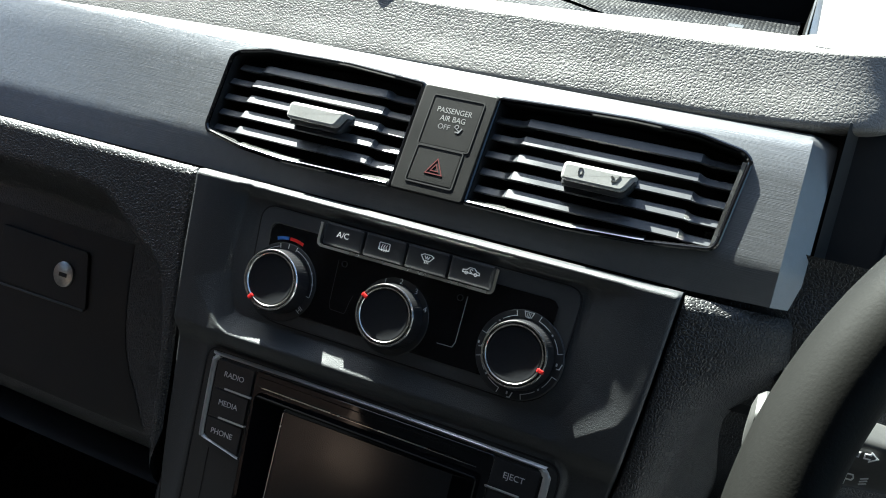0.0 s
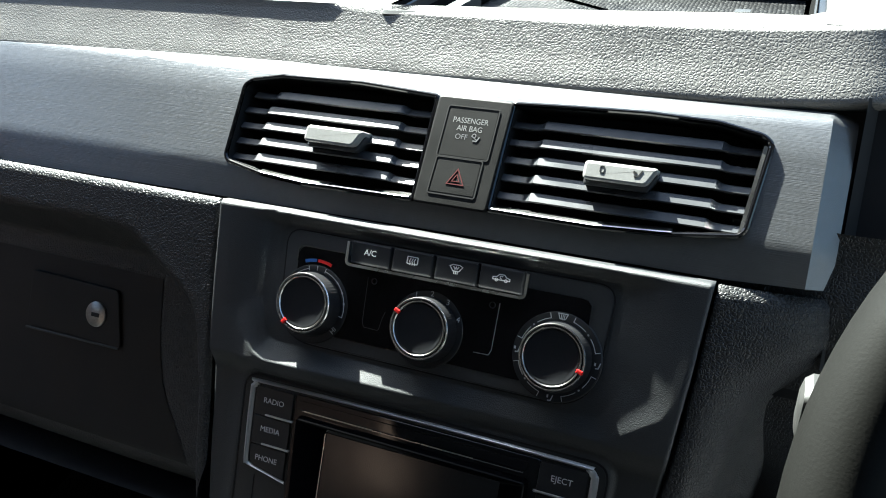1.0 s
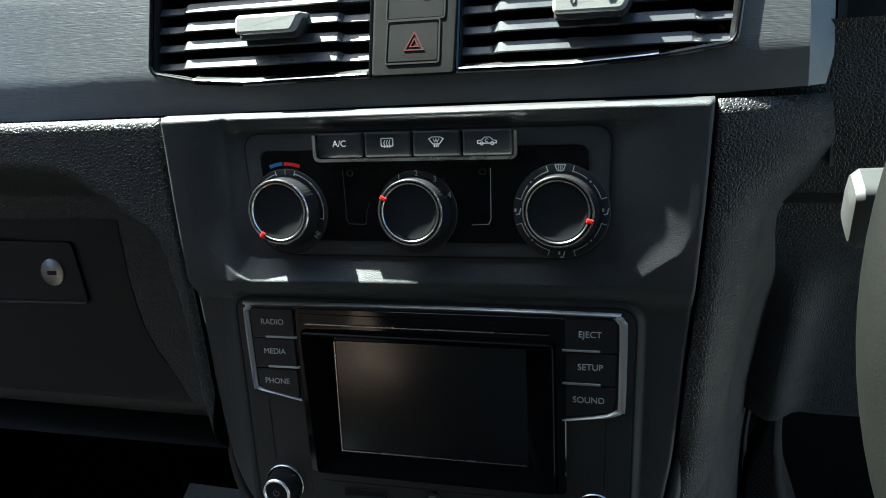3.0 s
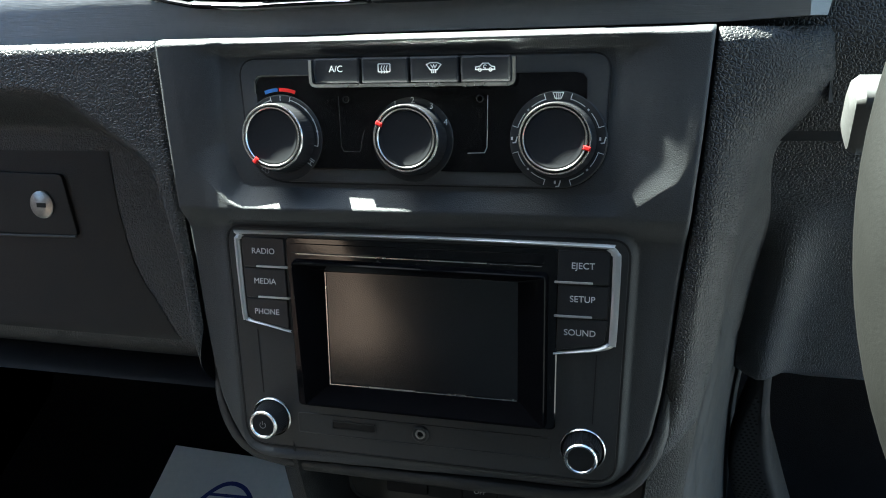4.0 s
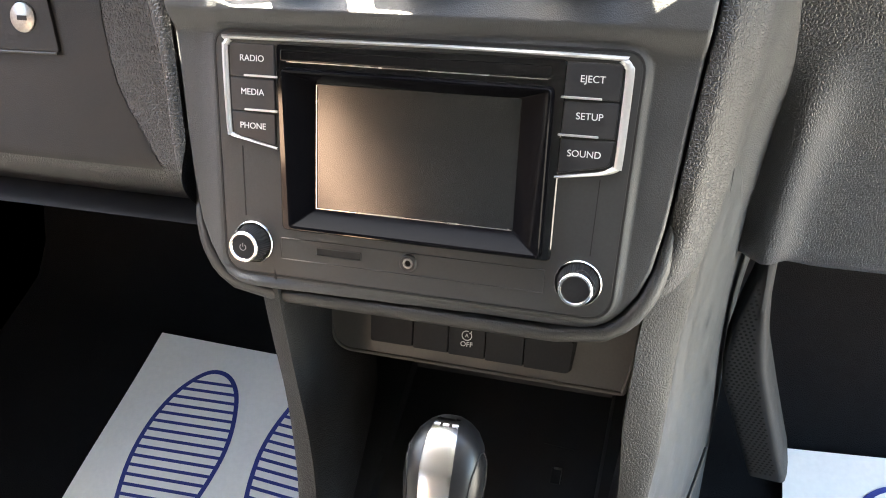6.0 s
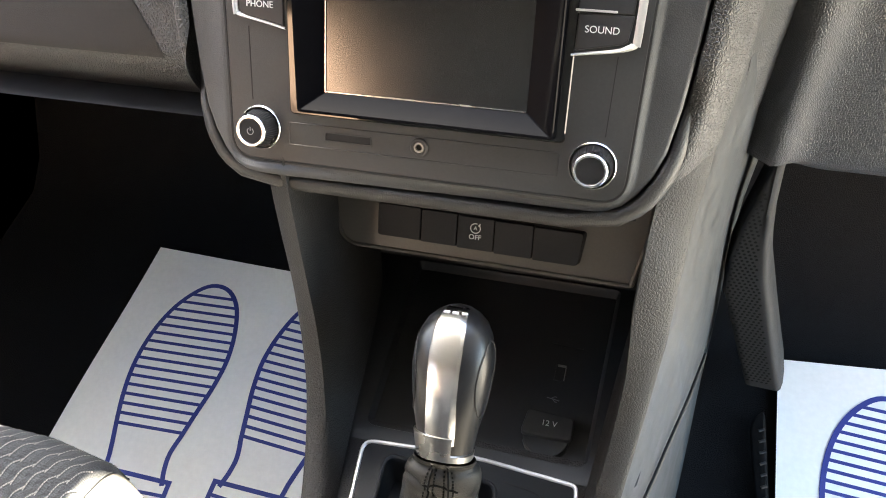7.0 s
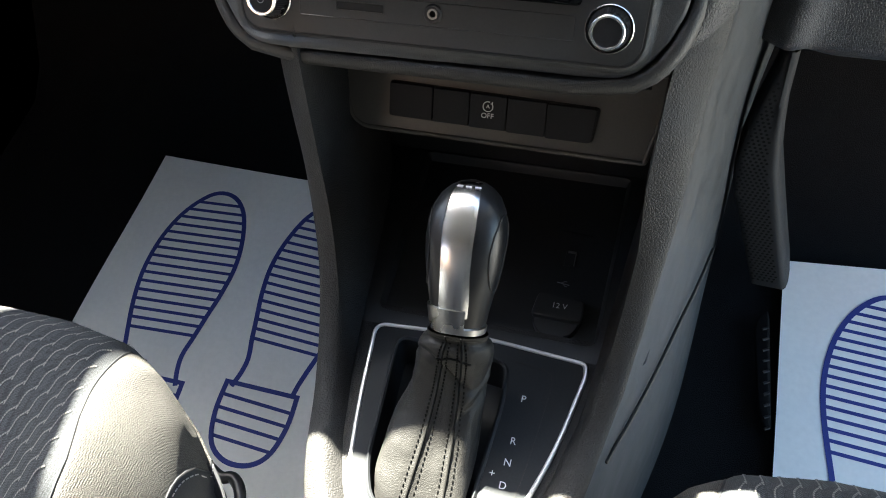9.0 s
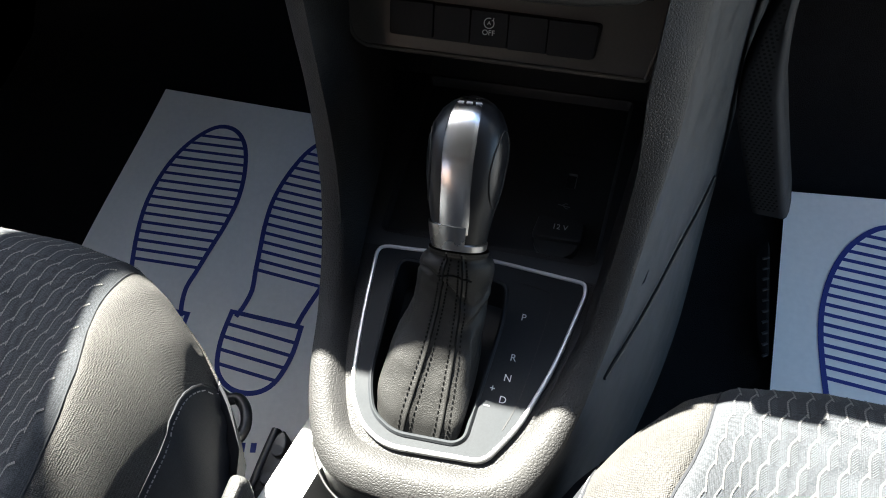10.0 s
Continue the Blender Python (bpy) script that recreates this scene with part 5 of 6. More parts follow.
deck = [p for p in RIDGE if p.z < 0.320]
dk = [Vector((p.x + 0.001, p.y)) for p in deck]
bm = bmesh.new()
vs = []
for p in dk:
    vs.append((Vector((p.x, p.y, deck_z(p.y) - 0.002)), Vector((2 * CX - p.x + 0.004, p.y, deck_z(p.y) - 0.002))))
for yy, xx in ((-0.12, -0.0605), (-0.09, -0.066), (-0.070, -0.072)):
    vs.insert(0, (Vector((xx, yy, deck_z(yy) - 0.002)), Vector((2 * CX - xx + 0.010, yy, deck_z(yy) - 0.002))))
fine = [(a.lerp(c, k), b.lerp(d, k)) for (a, b), (c, d) in zip(vs, vs[1:]) for k in (0, 0.25, 0.5, 0.75)] + vs[-1:]
loops(bm, [[a.lerp(b, t) for t in span(0, 1, 70)] for a, b in fine], False)
hole = [(-0.0300, -0.0895), (0.0555, -0.0950), (0.0580, -0.1250), (0.0520, -0.2070), (0.0450, -0.2140), (0.0030, -0.2150), (-0.0155, -0.2050), (-0.0245, -0.1830)]
for f in [f for f in bm.faces if inside(f.calc_center_median().x, f.calc_center_median().y, hole)]:
    bm.faces.remove(f)
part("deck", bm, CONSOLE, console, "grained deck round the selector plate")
# outer split line of the rear end
cut = [o.lerp(f, 0.10) + Vector((-0.004, -0.002, 0)) for p, o, f in zip(IN, OUT, FOOT) if p.z < 0.3035]
part("shut_line", tube(cut + [mirror(p) for p in cut[::-1]], 0.0008, 6), DARK, console)
split = catmull([(0.1875, 0.133, 0.186), (0.1735, 0.062, 0.220), (0.1605, 0.003, 0.249), (0.1475, -0.052, 0.265), (0.1355, -0.098, 0.279), (0.122, -0.140, 0.284)], 5)
part("shut_line", tube([p + Vector((0.0030, 0, 0.001)) for p in split], 0.0014, 6), DARK, console)
# pocket: floor tray, back wall and roof
pk = rounded([(-0.047, -0.0735), (0.106, -0.0735), (0.110, 0.070), (-0.050, 0.070)], [0.006, 0.008, 0.004, 0.004], 5)
pocket = thing("console_pocket", "dark open storage pocket at the front of the console", "storage pocket")
bm = bmesh.new()
zf = lambda y: 0.315 + 0.10 * (y + 0.05)
loops(bm, [[Vector((p.x, max(p.y, -0.086), zf(max(p.y, -0.086)) + 0.0005)) for p in inset(pk, -0.035)], [Vector((p.x, p.y, zf(p.y) + 0.0005)) for p in inset(pk, -0.001)], [Vector((p.x, p.y, zf(p.y) - 0.001)) for p in pk], [Vector((p.x, p.y, zf(p.y) - 0.0065)) for p in inset(pk, 0.002)]], True, False, True)
part("tray", bm, SOFTBLK, pocket, "smooth black tray")
bm = sheet(lambda x, z: Vector((x, 0.072 + 0.02 * (z - 0.3), z)), span(-0.10, 0.15, 6), span(0.29, 0.50, 6))
part("back_wall", bm, SOFTBLK, pocket)
# black sheets draw the shade at the pocket's back and roof
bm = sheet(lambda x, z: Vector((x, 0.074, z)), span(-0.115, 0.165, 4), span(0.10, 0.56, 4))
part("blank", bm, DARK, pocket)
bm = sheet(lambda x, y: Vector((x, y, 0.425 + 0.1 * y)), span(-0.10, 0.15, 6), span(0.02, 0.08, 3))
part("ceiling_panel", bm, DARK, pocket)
# ports in the pocket
port = thing("power_socket", "black twelve volt socket with a closed flap in the pocket", "power socket")
SOCK = Matrix.Translation((0.0765, -0.052, zf(-0.052) - 0.004)) @ Matrix.Rotation(radians(6 - 90), 4, "X") @ Matrix.Rotation(radians(0), 4, "Z")
bm = lathe([(0.0160, 0.004), (0.0160, -0.0030), (0.0152, -0.0040), (0.0001, -0.0040)], 0, -0.004, 40)
bm.transform(SOCK)
part("socket_ring", bm, SOFTBLK, port)
bm = slab(rounded([(-0.0175, -0.0065), (0.0175, -0.0065), (0.0175, 0.0105), (-0.0150, 0.0125)], 0.004, 5), -0.0080, -0.003, 0.0014)
bm.transform(SOCK)
fl = part("flap", bm, SOFTBLK, port, "hinged flap")
lettering("12 V", 0, 0, 0.0058, 0, fl, m=SOCK @ Matrix.Translation((0.001, -0.0080, 0.0030)) @ Matrix.Rotation(radians(90), 4, "X"))
usb = thing("usb_socket", "small black data socket with a drawn glint in the pocket", "data socket")
UM = Matrix.Translation((0.0775, -0.004, zf(-0.004) - 0.0055)) @ Matrix.Rotation(radians(6 - 90), 4, "X")
bm = ring(box2(-0.0042, 0.0042, -0.0065, 0.0065, 0.0008), 0.0005, -0.0010, 0.0, 0.0002)
bm.transform(UM)
part("rim", bm, SOFTBLK, usb)
# bright L shape drawn as the glint on the socket
bm = slab(box2(-0.0026, 0.0034, 0.0050, 0.0064, 0.0002), -0.0013, 0.0, 0.0002)
slab(box2(0.0030, 0.0036, -0.0062, 0.0050, 0.0002), -0.0013, 0.0, 0.0002, bm)
bm.transform(UM)
part("contact", bm, STEEL, usb, "steel L drawn as the socket's glint")
bm = ribbon([(-0.013, 0.024), (0.013, 0.0225)], 0.0008, -0.0005, thick=0.0008)
bm.transform(UM)
part("recess_edge", bm, SOFTBLK, usb)
bm = ribbon([(-0.006, -0.021), (0.003, -0.0222)], 0.0006, -0.0004)
ribbon([(-0.003, -0.0213), (-0.0005, -0.0195), (0.001, -0.0197)], 0.0005, -0.0004, bm)
ribbon([(-0.002, -0.0215), (0.0, -0.0235), (0.0015, -0.0236)], 0.0005, -0.0004, bm)
bm.transform(UM)
part("mark", bm, DIMPRINT, usb)

# switch plate under the fascia
swp = thing("lower_switch_plate", "dark grey switch plate with five flat buttons under the radio", "switch panel", DM)
po = rounded([(-0.0850, -0.0930), (0.1320, -0.0930), (0.1195, -0.1510), (-0.0640, -0.1500), (-0.0725, -0.1440)], [0.002, 0.002, 0.003, 0.008, 0.008], 5)
part("plate", slab(po, 0.0665, 0.085, 0.0015), LOWPLATE, swp)
lip = inset(po, 0.0022)
part("lip", tube([(p.x, 0.0663, p.y) for p in lip], 0.0013, 8, closed=True), LOWPLATE, swp, "raised lip round the plate")
part("button_recess", slab(rounded([(-0.0452, -0.1155), (0.0884, -0.1180), (0.0858, -0.1402), (-0.0440, -0.1388)], 0.003, 5), 0.0655, 0.07, 0.0006), DARK, swp)
XT = [-0.0444, -0.0153, 0.0083, 0.0321, 0.0566, 0.0872]
for i in range(5):
    a, b = XT[i] + 0.0004, XT[i + 1] - 0.0004
    rr = [0.0009] * 4
    if i == 0:
        rr = [0.002, 0.0009, 0.0009, 0.002]
    if i == 4:
        rr = [0.0009, 0.003, 0.003, 0.0009]
    zt = -0.1164 - 0.0026 * i / 5
    bt = part("flat_button", slab(rounded([(a, zt - 0.0212), (b - (0.0018 if i == 4 else 0), zt - 0.0212), (b, zt), (a, zt)], rr, 4), 0.0622, 0.068, 0.0003), CAP, swp)
    if i == 2:
        bm = ribbon(arc(0.0202, -0.1243, 0.0031, 70, 395, 24), 0.0005, 0.0618)
        ribbon([(0.0218, -0.1225), (0.0228, -0.1222), (0.0230, -0.1210)], 0.0005, 0.0618, bm)
        part("icon", bm, PRINT, bt)
        lettering("A", 0.0202, -0.1243, 0.0034, 0.0622, bt)
        lettering("OFF", 0.0202, -0.1302, 0.0046, 0.0622, bt)
bm = sheet(lambda x, y: Vector((x, y, -0.0935)), span(-0.105, 0.116, 6), span(0.02, 0.075, 3))
part("underside", bm, PLASTIC, swp)

# ---- selector plate, gaiter and lever ----
sel = thing("gear_selector", "automatic gear selector with leather gaiter and silver-black knob on the console", "gear selector")


def on_plate(x, y, h=0.0):
    """A place on the selector plate from world x and y."""
    return Vector((x, y, deck_z(y) + h))


def lay_flat(bm):
    """Lays a mesh built in the x-z plane, face to -y, level."""
    for v in bm.verts:
        x, y, z = v.co
        v.co = Vector((x, z, -y))
    return bm


def lay(bm):
    """Lays a mesh built in the x-z plane, with its face to -y, on the plate."""
    for v in bm.verts:
        x, y, z = v.co
        v.co = on_plate(x, z, -y)
    return bm


PL = rounded([(-0.0460, -0.0860), (0.028, -0.0815), (0.1030, -0.0870), (0.1050, -0.0960), (0.0945, -0.1500), (0.0800, -0.1930), (0.0640, -0.2185), (0.0000, -0.2225), (-0.0190, -0.2120), (-0.0325, -0.1920), (-0.0400, -0.1450)], [0.010, 0.02, 0.009, 0.004, 0.02, 0.012, 0.008, 0.012, 0.008, 0.01, 0.02], 6)
part("chrome_surround", lay(ring(PL, 0.0027, -0.0020, 0.004, 0.0008)), SILVER, sel, "satin chrome surround")
PI = inset(PL, 0.0028)
BO = rounded([(-0.0265, -0.0930), (0.0520, -0.0985), (0.0545, -0.1250), (0.0490, -0.2060), (0.0430, -0.2110), (0.0040, -0.2125), (-0.0130, -0.2030), (-0.0215, -0.1820)], [0.010, 0.008, 0.01, 0.006, 0.005, 0.008, 0.008, 0.01], 6)
bm = bmesh.new()
edges = []
for loop in (PI, BO):
    vv = [bm.verts.new((p.x, -0.0010, p.y)) for p in loop]
    edges += [bm.edges.new((vv[i - 1], vv[i])) for i in range(len(vv))]
bmesh.ops.triangle_fill(bm, use_beauty=True, edges=edges, normal=(0, -1, 0))
bo_t = [(p.x, p.y) for p in BO]
for f in [f for f in bm.faces if inside(f.calc_center_median().x, f.calc_center_median().z, bo_t)]:
    bm.faces.remove(f)
part("plate", lay(bm), PLATEMAT, sel, "satin black plate")
part("opening_lip", lay(ring(inset(BO, -0.0014), 0.0030, -0.0028, 0.004, 0.0012)), PLATEMAT, sel, "raised black lip")
bm = bmesh.new()
loops(bm, [[on_plate(p.x, p.y, 0) for p in inset(BO, 0.001)], [on_plate(p.x, p.y, -0.03) for p in inset(BO, 0.002)]], True, False, True)
part("well", bm, DARK, sel)
groove = [(0.0560, -0.0955), (0.0780, -0.0985), (0.0822, -0.1030), (0.0825, -0.1160), (0.0765, -0.1720), (0.0700, -0.1960)]
part("scale_panel_edge", lay(ribbon([(p.x, p.z) for p in catmull([(x, 0, z) for x, z in groove], 4)], 0.0007, -0.0008, thick=0.0004)), DARK, sel)
for s, x, y in (("P", 0.0672, -0.1205), ("R", 0.0665, -0.1490), ("N", 0.0660, -0.1630), ("D", 0.0660, -0.1775), ("+", 0.0580, -0.1715), ("–", 0.0570, -0.1825)):
    lettering(s, 0, 0, 0.0066, 0, sel, m=Matrix.Translation(on_plate(x, y, 0.0012)) @ Matrix.Rotation(math.atan(0.13), 4, "X"))

KB, KT = Vector((0.0270, -0.1165, 0.3772)), Vector((0.0250, -0.0570, 0.4420))
axis = (KT - KB).normalized()
kx = Vector((1, 0, 0))
kx = (kx - axis * kx.dot(axis)).normalized()
ky = axis.cross(kx)  # forwards
LEN = (KT - KB).length
KW = [(0.0, 0.0158), (0.06, 0.0166), (0.15, 0.0178), (0.30, 0.0202), (0.45, 0.0223), (0.60, 0.0234), (0.72, 0.0230), (0.82, 0.0208), (0.90, 0.0172), (0.955, 0.0120), (0.985, 0.0068), (1.0, 0.0005)]


def knob_at(s, a, grow=0.0):
    """A place on the knob at height s; a: angle, 0 to the right, 90 forwards."""
    w = table(s, KW)
    c, n = math.cos(a), math.sin(a)
    k = 2.4
    rr = (abs(c) ** k + abs(n) ** k) ** (-1 / k)
    deep = 0.90 if s < 0.5 else 0.90 - 0.1 * (s - 0.5)
    return KB + axis * (s * LEN) + kx * (w + grow) * rr * c + ky * ((w * deep + grow) * rr * n - 0.004 * math.sin(math.pi * s))


SS = [0, 0.03, 0.06, 0.1, 0.15, 0.2, 0.26, 0.33, 0.4, 0.47, 0.54, 0.6, 0.66, 0.72, 0.77, 0.82, 0.86, 0.90, 0.93, 0.955, 0.972, 0.985, 0.995, 1.0]
knob = part("knob", sheet(lambda i, s: knob_at(s, radians(i)), span(0, 360, 72), [s for s in SS if s >= 0.03]), KNOBSKIN, sel, "black leather-look knob", 60)
# silver strip on the face towards the seats and its collar
strip_w = lambda s: table(s, [(0.0, 32), (0.2, 31), (0.4, 26), (0.6, 25), (0.8, 27), (0.90, 31), (0.95, 38), (0.98, 48)])
bm = bmesh.new()
rows = []
for s in [s for s in SS if 0.10 <= s <= 0.973]:
    w = strip_w(s)
    rows.append([knob_at(s, radians(268 + w * t), 0.0009 - (0.0012 if abs(t) > 0.95 else 0)) for t in (-1, -0.96, -0.8, -0.5, -0.2, 0.1, 0.4, 0.7, 0.96, 1)])
loops(bm, rows, False)
part("silver_strip", bm, STRIPMETAL, knob, "satin silver strip")
bm = bmesh.new()
loops(bm, [[knob_at(max(q, 0), radians(a), g) + axis * min(q, 0) * LEN for a in range(186, 293, 3)] for q, g in ((-0.02, -0.001), (-0.018, 0.0012), (0.05, 0.0016), (0.10, 0.0016), (0.150, 0.0016), (0.156, 0.0004))], False)
loops(bm, [[knob_at(max(q, 0), radians(a), g) + axis * min(q, 0) * LEN for a in range(0, 360, 5)] for q, g in ((-0.025, -0.001), (-0.022, 0.0008), (0.020, 0.0009), (0.030, -0.0004))], True)
part("collar", bm, SATIN, knob, "satin silver collar", 30)
# top mark: a bright bar and bars in place of letters
bm = bmesh.new()
rows = [[knob_at(s, radians(268 + t), 0.0012) for t in (-52, -36, -18, 0, 18, 36, 52)] for s in (0.980, 0.988)]
loops(bm, rows, False)
part("bright_bar", bm, CHROME, knob)
bm = bmesh.new()
for c0 in (-24, 0, 24):
    loops(bm, [[knob_at(s, radians(270 + c0 + t), 0.0014) for t in (-8, 0, 8)] for s in (0.954, 0.964)], False)
part("emblem_bars", bm, PRINT, knob)
# oval panels on both cheeks
for s0 in (-1, 1):
    ctr = 0 if s0 > 0 else 180
    line = []
    for q in span(0, 360, 40):
        line.append(knob_at(0.54 + 0.26 * math.sin(radians(q)), radians(ctr + s0 * -12 + 32 * math.cos(radians(q))), 0.0002))
    part("cheek_seam", tube(line[:-1], 0.0005, 6, closed=True), DARK, knob)

# gaiter: leather from the opening's rear up to the collar, pinched under a yoke
top_c = KB - axis * 0.003
GB = rounded([(-0.0125, -0.1960), (-0.0010, -0.2095), (0.0390, -0.2105), (0.0440, -0.2020), (0.0405, -0.1300), (0.0020, -0.1220)], [0.008, 0.010, 0.006, 0.010, 0.014, 0.014], 8)
GC = Vector((0.018, -0.166))


def base_at(a):
    """Where a ray from the middle of the base at angle a leaves its outline."""
    d = Vector((math.cos(a), math.sin(a)))
    best = 0.02
    for p, q in zip(GB, GB[1:] + GB[:1]):
        e = q - p
        det = d.x * e.y - d.y * e.x
        if abs(det) < 1e-12:
            continue
        w = p - GC
        k, u = (w.x * e.y - w.y * e.x) / det, (w.x * d.y - w.y * d.x) / det
        if k > 0 and -1e-6 <= u <= 1 + 1e-6:
            best = k
    return GC + d * best


def gaiter_at(a, t, grow=0.0):
    """A place on the gaiter; a: angle in degrees, 270 to the rear; t: 0 at the plate, 1 at the collar."""
    a = radians(a)
    p = base_at(a)
    low = Vector((p.x, p.y, deck_z(p.y) - 0.003))
    hi = top_c + kx * 0.0182 * math.cos(a) + ky * 0.0160 * math.sin(a)
    f = 1 - (1 - t) ** 2.05
    q = Vector((low.x + (hi.x - low.x) * (0.6 * f + 0.4 * t), low.y + (hi.y - low.y) * f, low.z + (hi.z - low.z) * t))
    d = Vector((math.cos(a), math.sin(a), 0.25)).normalized()
    rear = max(0.0, -math.sin(a))
    left = max(0.0, -math.cos(a))
    out = 0.0040 * math.sin(math.pi * t) * (0.5 + 0.6 * left) + (0.0055 * left + 0.0035 * rear) * math.exp(-((t - 0.20) / 0.15) ** 2) + 0.0030 * math.exp(-((t - 0.08) / 0.07) ** 2)
    out += 0.0020 * rear * math.exp(-((t - 0.80) / 0.10) ** 2) - 0.0026 * math.exp(-((t - 0.925) / 0.03) ** 2)
    out += 0.0024 * abs(math.cos(a)) * math.exp(-((t - 0.80) / 0.14) ** 2)
    right = smooth((math.degrees(a) % 360 - 282) / 20)
    out -= 0.0030 * right * math.exp(-((t - 0.42 - 0.1 * math.cos(a)) / 0.05) ** 2)
    out += 0.0022 * right * math.exp(-((t - 0.55) / 0.06) ** 2)
    out -= 0.0016 * math.exp(-((t - 0.70 - 0.12 * math.sin(2 * a)) / 0.022) ** 2) * (0.4 + rear)
    for b in (259, 287):
        g = (math.degrees(a) - b + 180) % 360 - 180
        out += 0.0005 * math.exp(-(g / 2.2) ** 2) - 0.0003 * math.exp(-((abs(g) - 5) / 2.5) ** 2)
    out += (0.0012 * noise.noise(q * 55) + 0.0007 * noise.noise(q * 120)) * math.sin(math.pi * t)
    return q + d * (out + grow)


TT = span(0, 1, 60)
bm = bmesh.new()
loops(bm, [[gaiter_at(a, t) for a in np.arange(0, 360, 2.0).tolist()] for t in TT], True)
gaiter = part("gaiter", bm, LEATHER, sel, "black leather gaiter with stitched seams", 70)
for b in (259, 287):
    part("seam", tube([gaiter_at(b, t, 0.0001) for t in TT], 0.0006, 6), HOLLOW, gaiter, "leather seam line")
    for off in (-4.6, 4.6):
        bm = bmesh.new()
        fine = [gaiter_at(b + off * (1 + 0.5 * t), t, 0.0003) for t in span(0.01, 0.93, 84)]
        for k in range(0, len(fine) - 2, 2):
            tube([fine[k], fine[k].lerp(fine[k + 1], 0.9)], 0.0005, 5, bm)
        part("stitching", bm, HOLLOW, gaiter, "dark stitches")
part("yoke_seam", tube([gaiter_at(a, 0.795 + 0.02 * math.sin(radians((a - 250) * 4))) for a in span(250, 300, 14)], 0.0007, 6), HOLLOW, gaiter, "cross seam under the collar")

# ---- paper floor mats ----
def paper_mat(outl, feet, name="paper_mat"):
    m = thing(name, "white paper floor mat printed with blue shoe soles on the carpet", "floor mat", group="paper mats in the footwells")
    bm = bmesh.new()
    (x0, y0), (x1, y1), (x2, y2), (x3, y3) = outl
    def at(u, v, h=0.0):
        x = (x0 * (1 - u) + x1 * u) * (1 - v) + (x3 * (1 - u) + x2 * u) * v
        y = (y0 * (1 - u) + y1 * u) * (1 - v) + (y3 * (1 - u) + y2 * u) * v
        return Vector((x, y, floor_z(y) + 0.0015 * math.sin(9 * x + 4 * y) + 0.001 * math.sin(23 * y) + h))
    loops(bm, [[at(u, v, 0.001) for u in span(0, 1, 30)] for v in span(0, 1, 30)], False)
    part("sheet", bm, PAPER, m)
    zz = lambda p, d: Vector((p.x, p.y, floor_z(p.y) + 0.0015 * math.sin(9 * p.x + 4 * p.y) + 0.001 * math.sin(23 * p.y) + 0.0012 + d))
    for ax_, (px, py), (tx, ty), flip in feet:
        o = Vector((px, py))
        f = Vector((tx, ty)) - o
        L = f.length
        f.normalize()
        r = Vector((f.y, -f.x)) * flip
        P = lambda a, b: o + r * a * 1.0 + f * b
        k = L / 0.32
        bm = bmesh.new()
        front = catmull([(x, 0, z) for x, z in ((-0.040, 0.112), (-0.052, 0.165), (-0.056, 0.21), (-0.050, 0.255), (-0.034, 0.292), (-0.008, 0.318), (0.018, 0.318), (0.038, 0.298), (0.050, 0.262), (0.054, 0.225), (0.050, 0.190), (0.043, 0.160), (0.036, 0.130))], 5)
        front = [(p.x * k, p.z * k) for p in front]
        ribbon([P(a, b) for a, b in front], 0.0056, 0, bm, to=zz, thick=0.0003)
        waist_l = [(-0.040, 0.112), (-0.037, 0.098), (-0.035, 0.082)]
        waist_r = [(p.x, p.z) for p in catmull([(0.036, 0, 0.130), (0.031, 0, 0.110), (0.032, 0, 0.092), (0.036, 0, 0.076)], 4)]
        ribbon([P(a * k, b * k) for a, b in waist_l], 0.0056, 0, bm, to=zz, thick=0.0003)
        ribbon([P(a * k, b * k) for a, b in waist_r], 0.0056, 0, bm, to=zz, thick=0.0003)
        heel = catmull([(-0.041, 0, 0.084), (-0.043, 0, 0.05), (-0.036, 0, 0.018), (-0.018, 0, 0.002), (0.008, 0, 0.000), (0.030, 0, 0.014), (0.041, 0, 0.045), (0.043, 0, 0.080)], 5)
        ribbon([P(p.x * k, p.z * k) for p in heel], 0.0056, 0, bm, to=zz, thick=0.0003)
        part("sole_outline", bm, INK, m, "blue printed outline")
        def across(poly, b):
            xs = []
            for (a0, b0), (a1, b1) in zip(poly, poly[1:]):
                if (b0 > b) != (b1 > b):
                    xs.append(a0 + (a1 - a0) * (b - b0) / (b1 - b0))
            return (min(xs), max(xs)) if len(xs) > 1 else None
        fr_ = front
        for i in range(16):
            b = (0.134 + i * 0.0114) * k
            s_ = across(fr_, b)
            if s_:
                part("sole_bar", ribbon([P(s_[0], b), P(s_[1], b)], 0.0038, 0, to=zz, thick=0.0003), INK, m)
        hp = [(p.x * k, p.z * k) for p in heel]
        part("sole_bar", ribbon([P(hp[0][0] - 0.0028, hp[0][1]), P(hp[-1][0] + 0.0028, hp[-1][1])], 0.0050, 0, to=zz, thick=0.0003), INK, m)
        for b in (0.068, 0.053, 0.038, 0.022):
            s_ = across(hp, b * k * 0.97)
            if s_:
                part("sole_bar", ribbon([P(s_[0], b * k * 0.97), P(s_[1], b * k * 0.97)], 0.0046 if b > 0.08 else 0.0038, 0, to=zz, thick=0.0003), INK, m)
    return m, zz


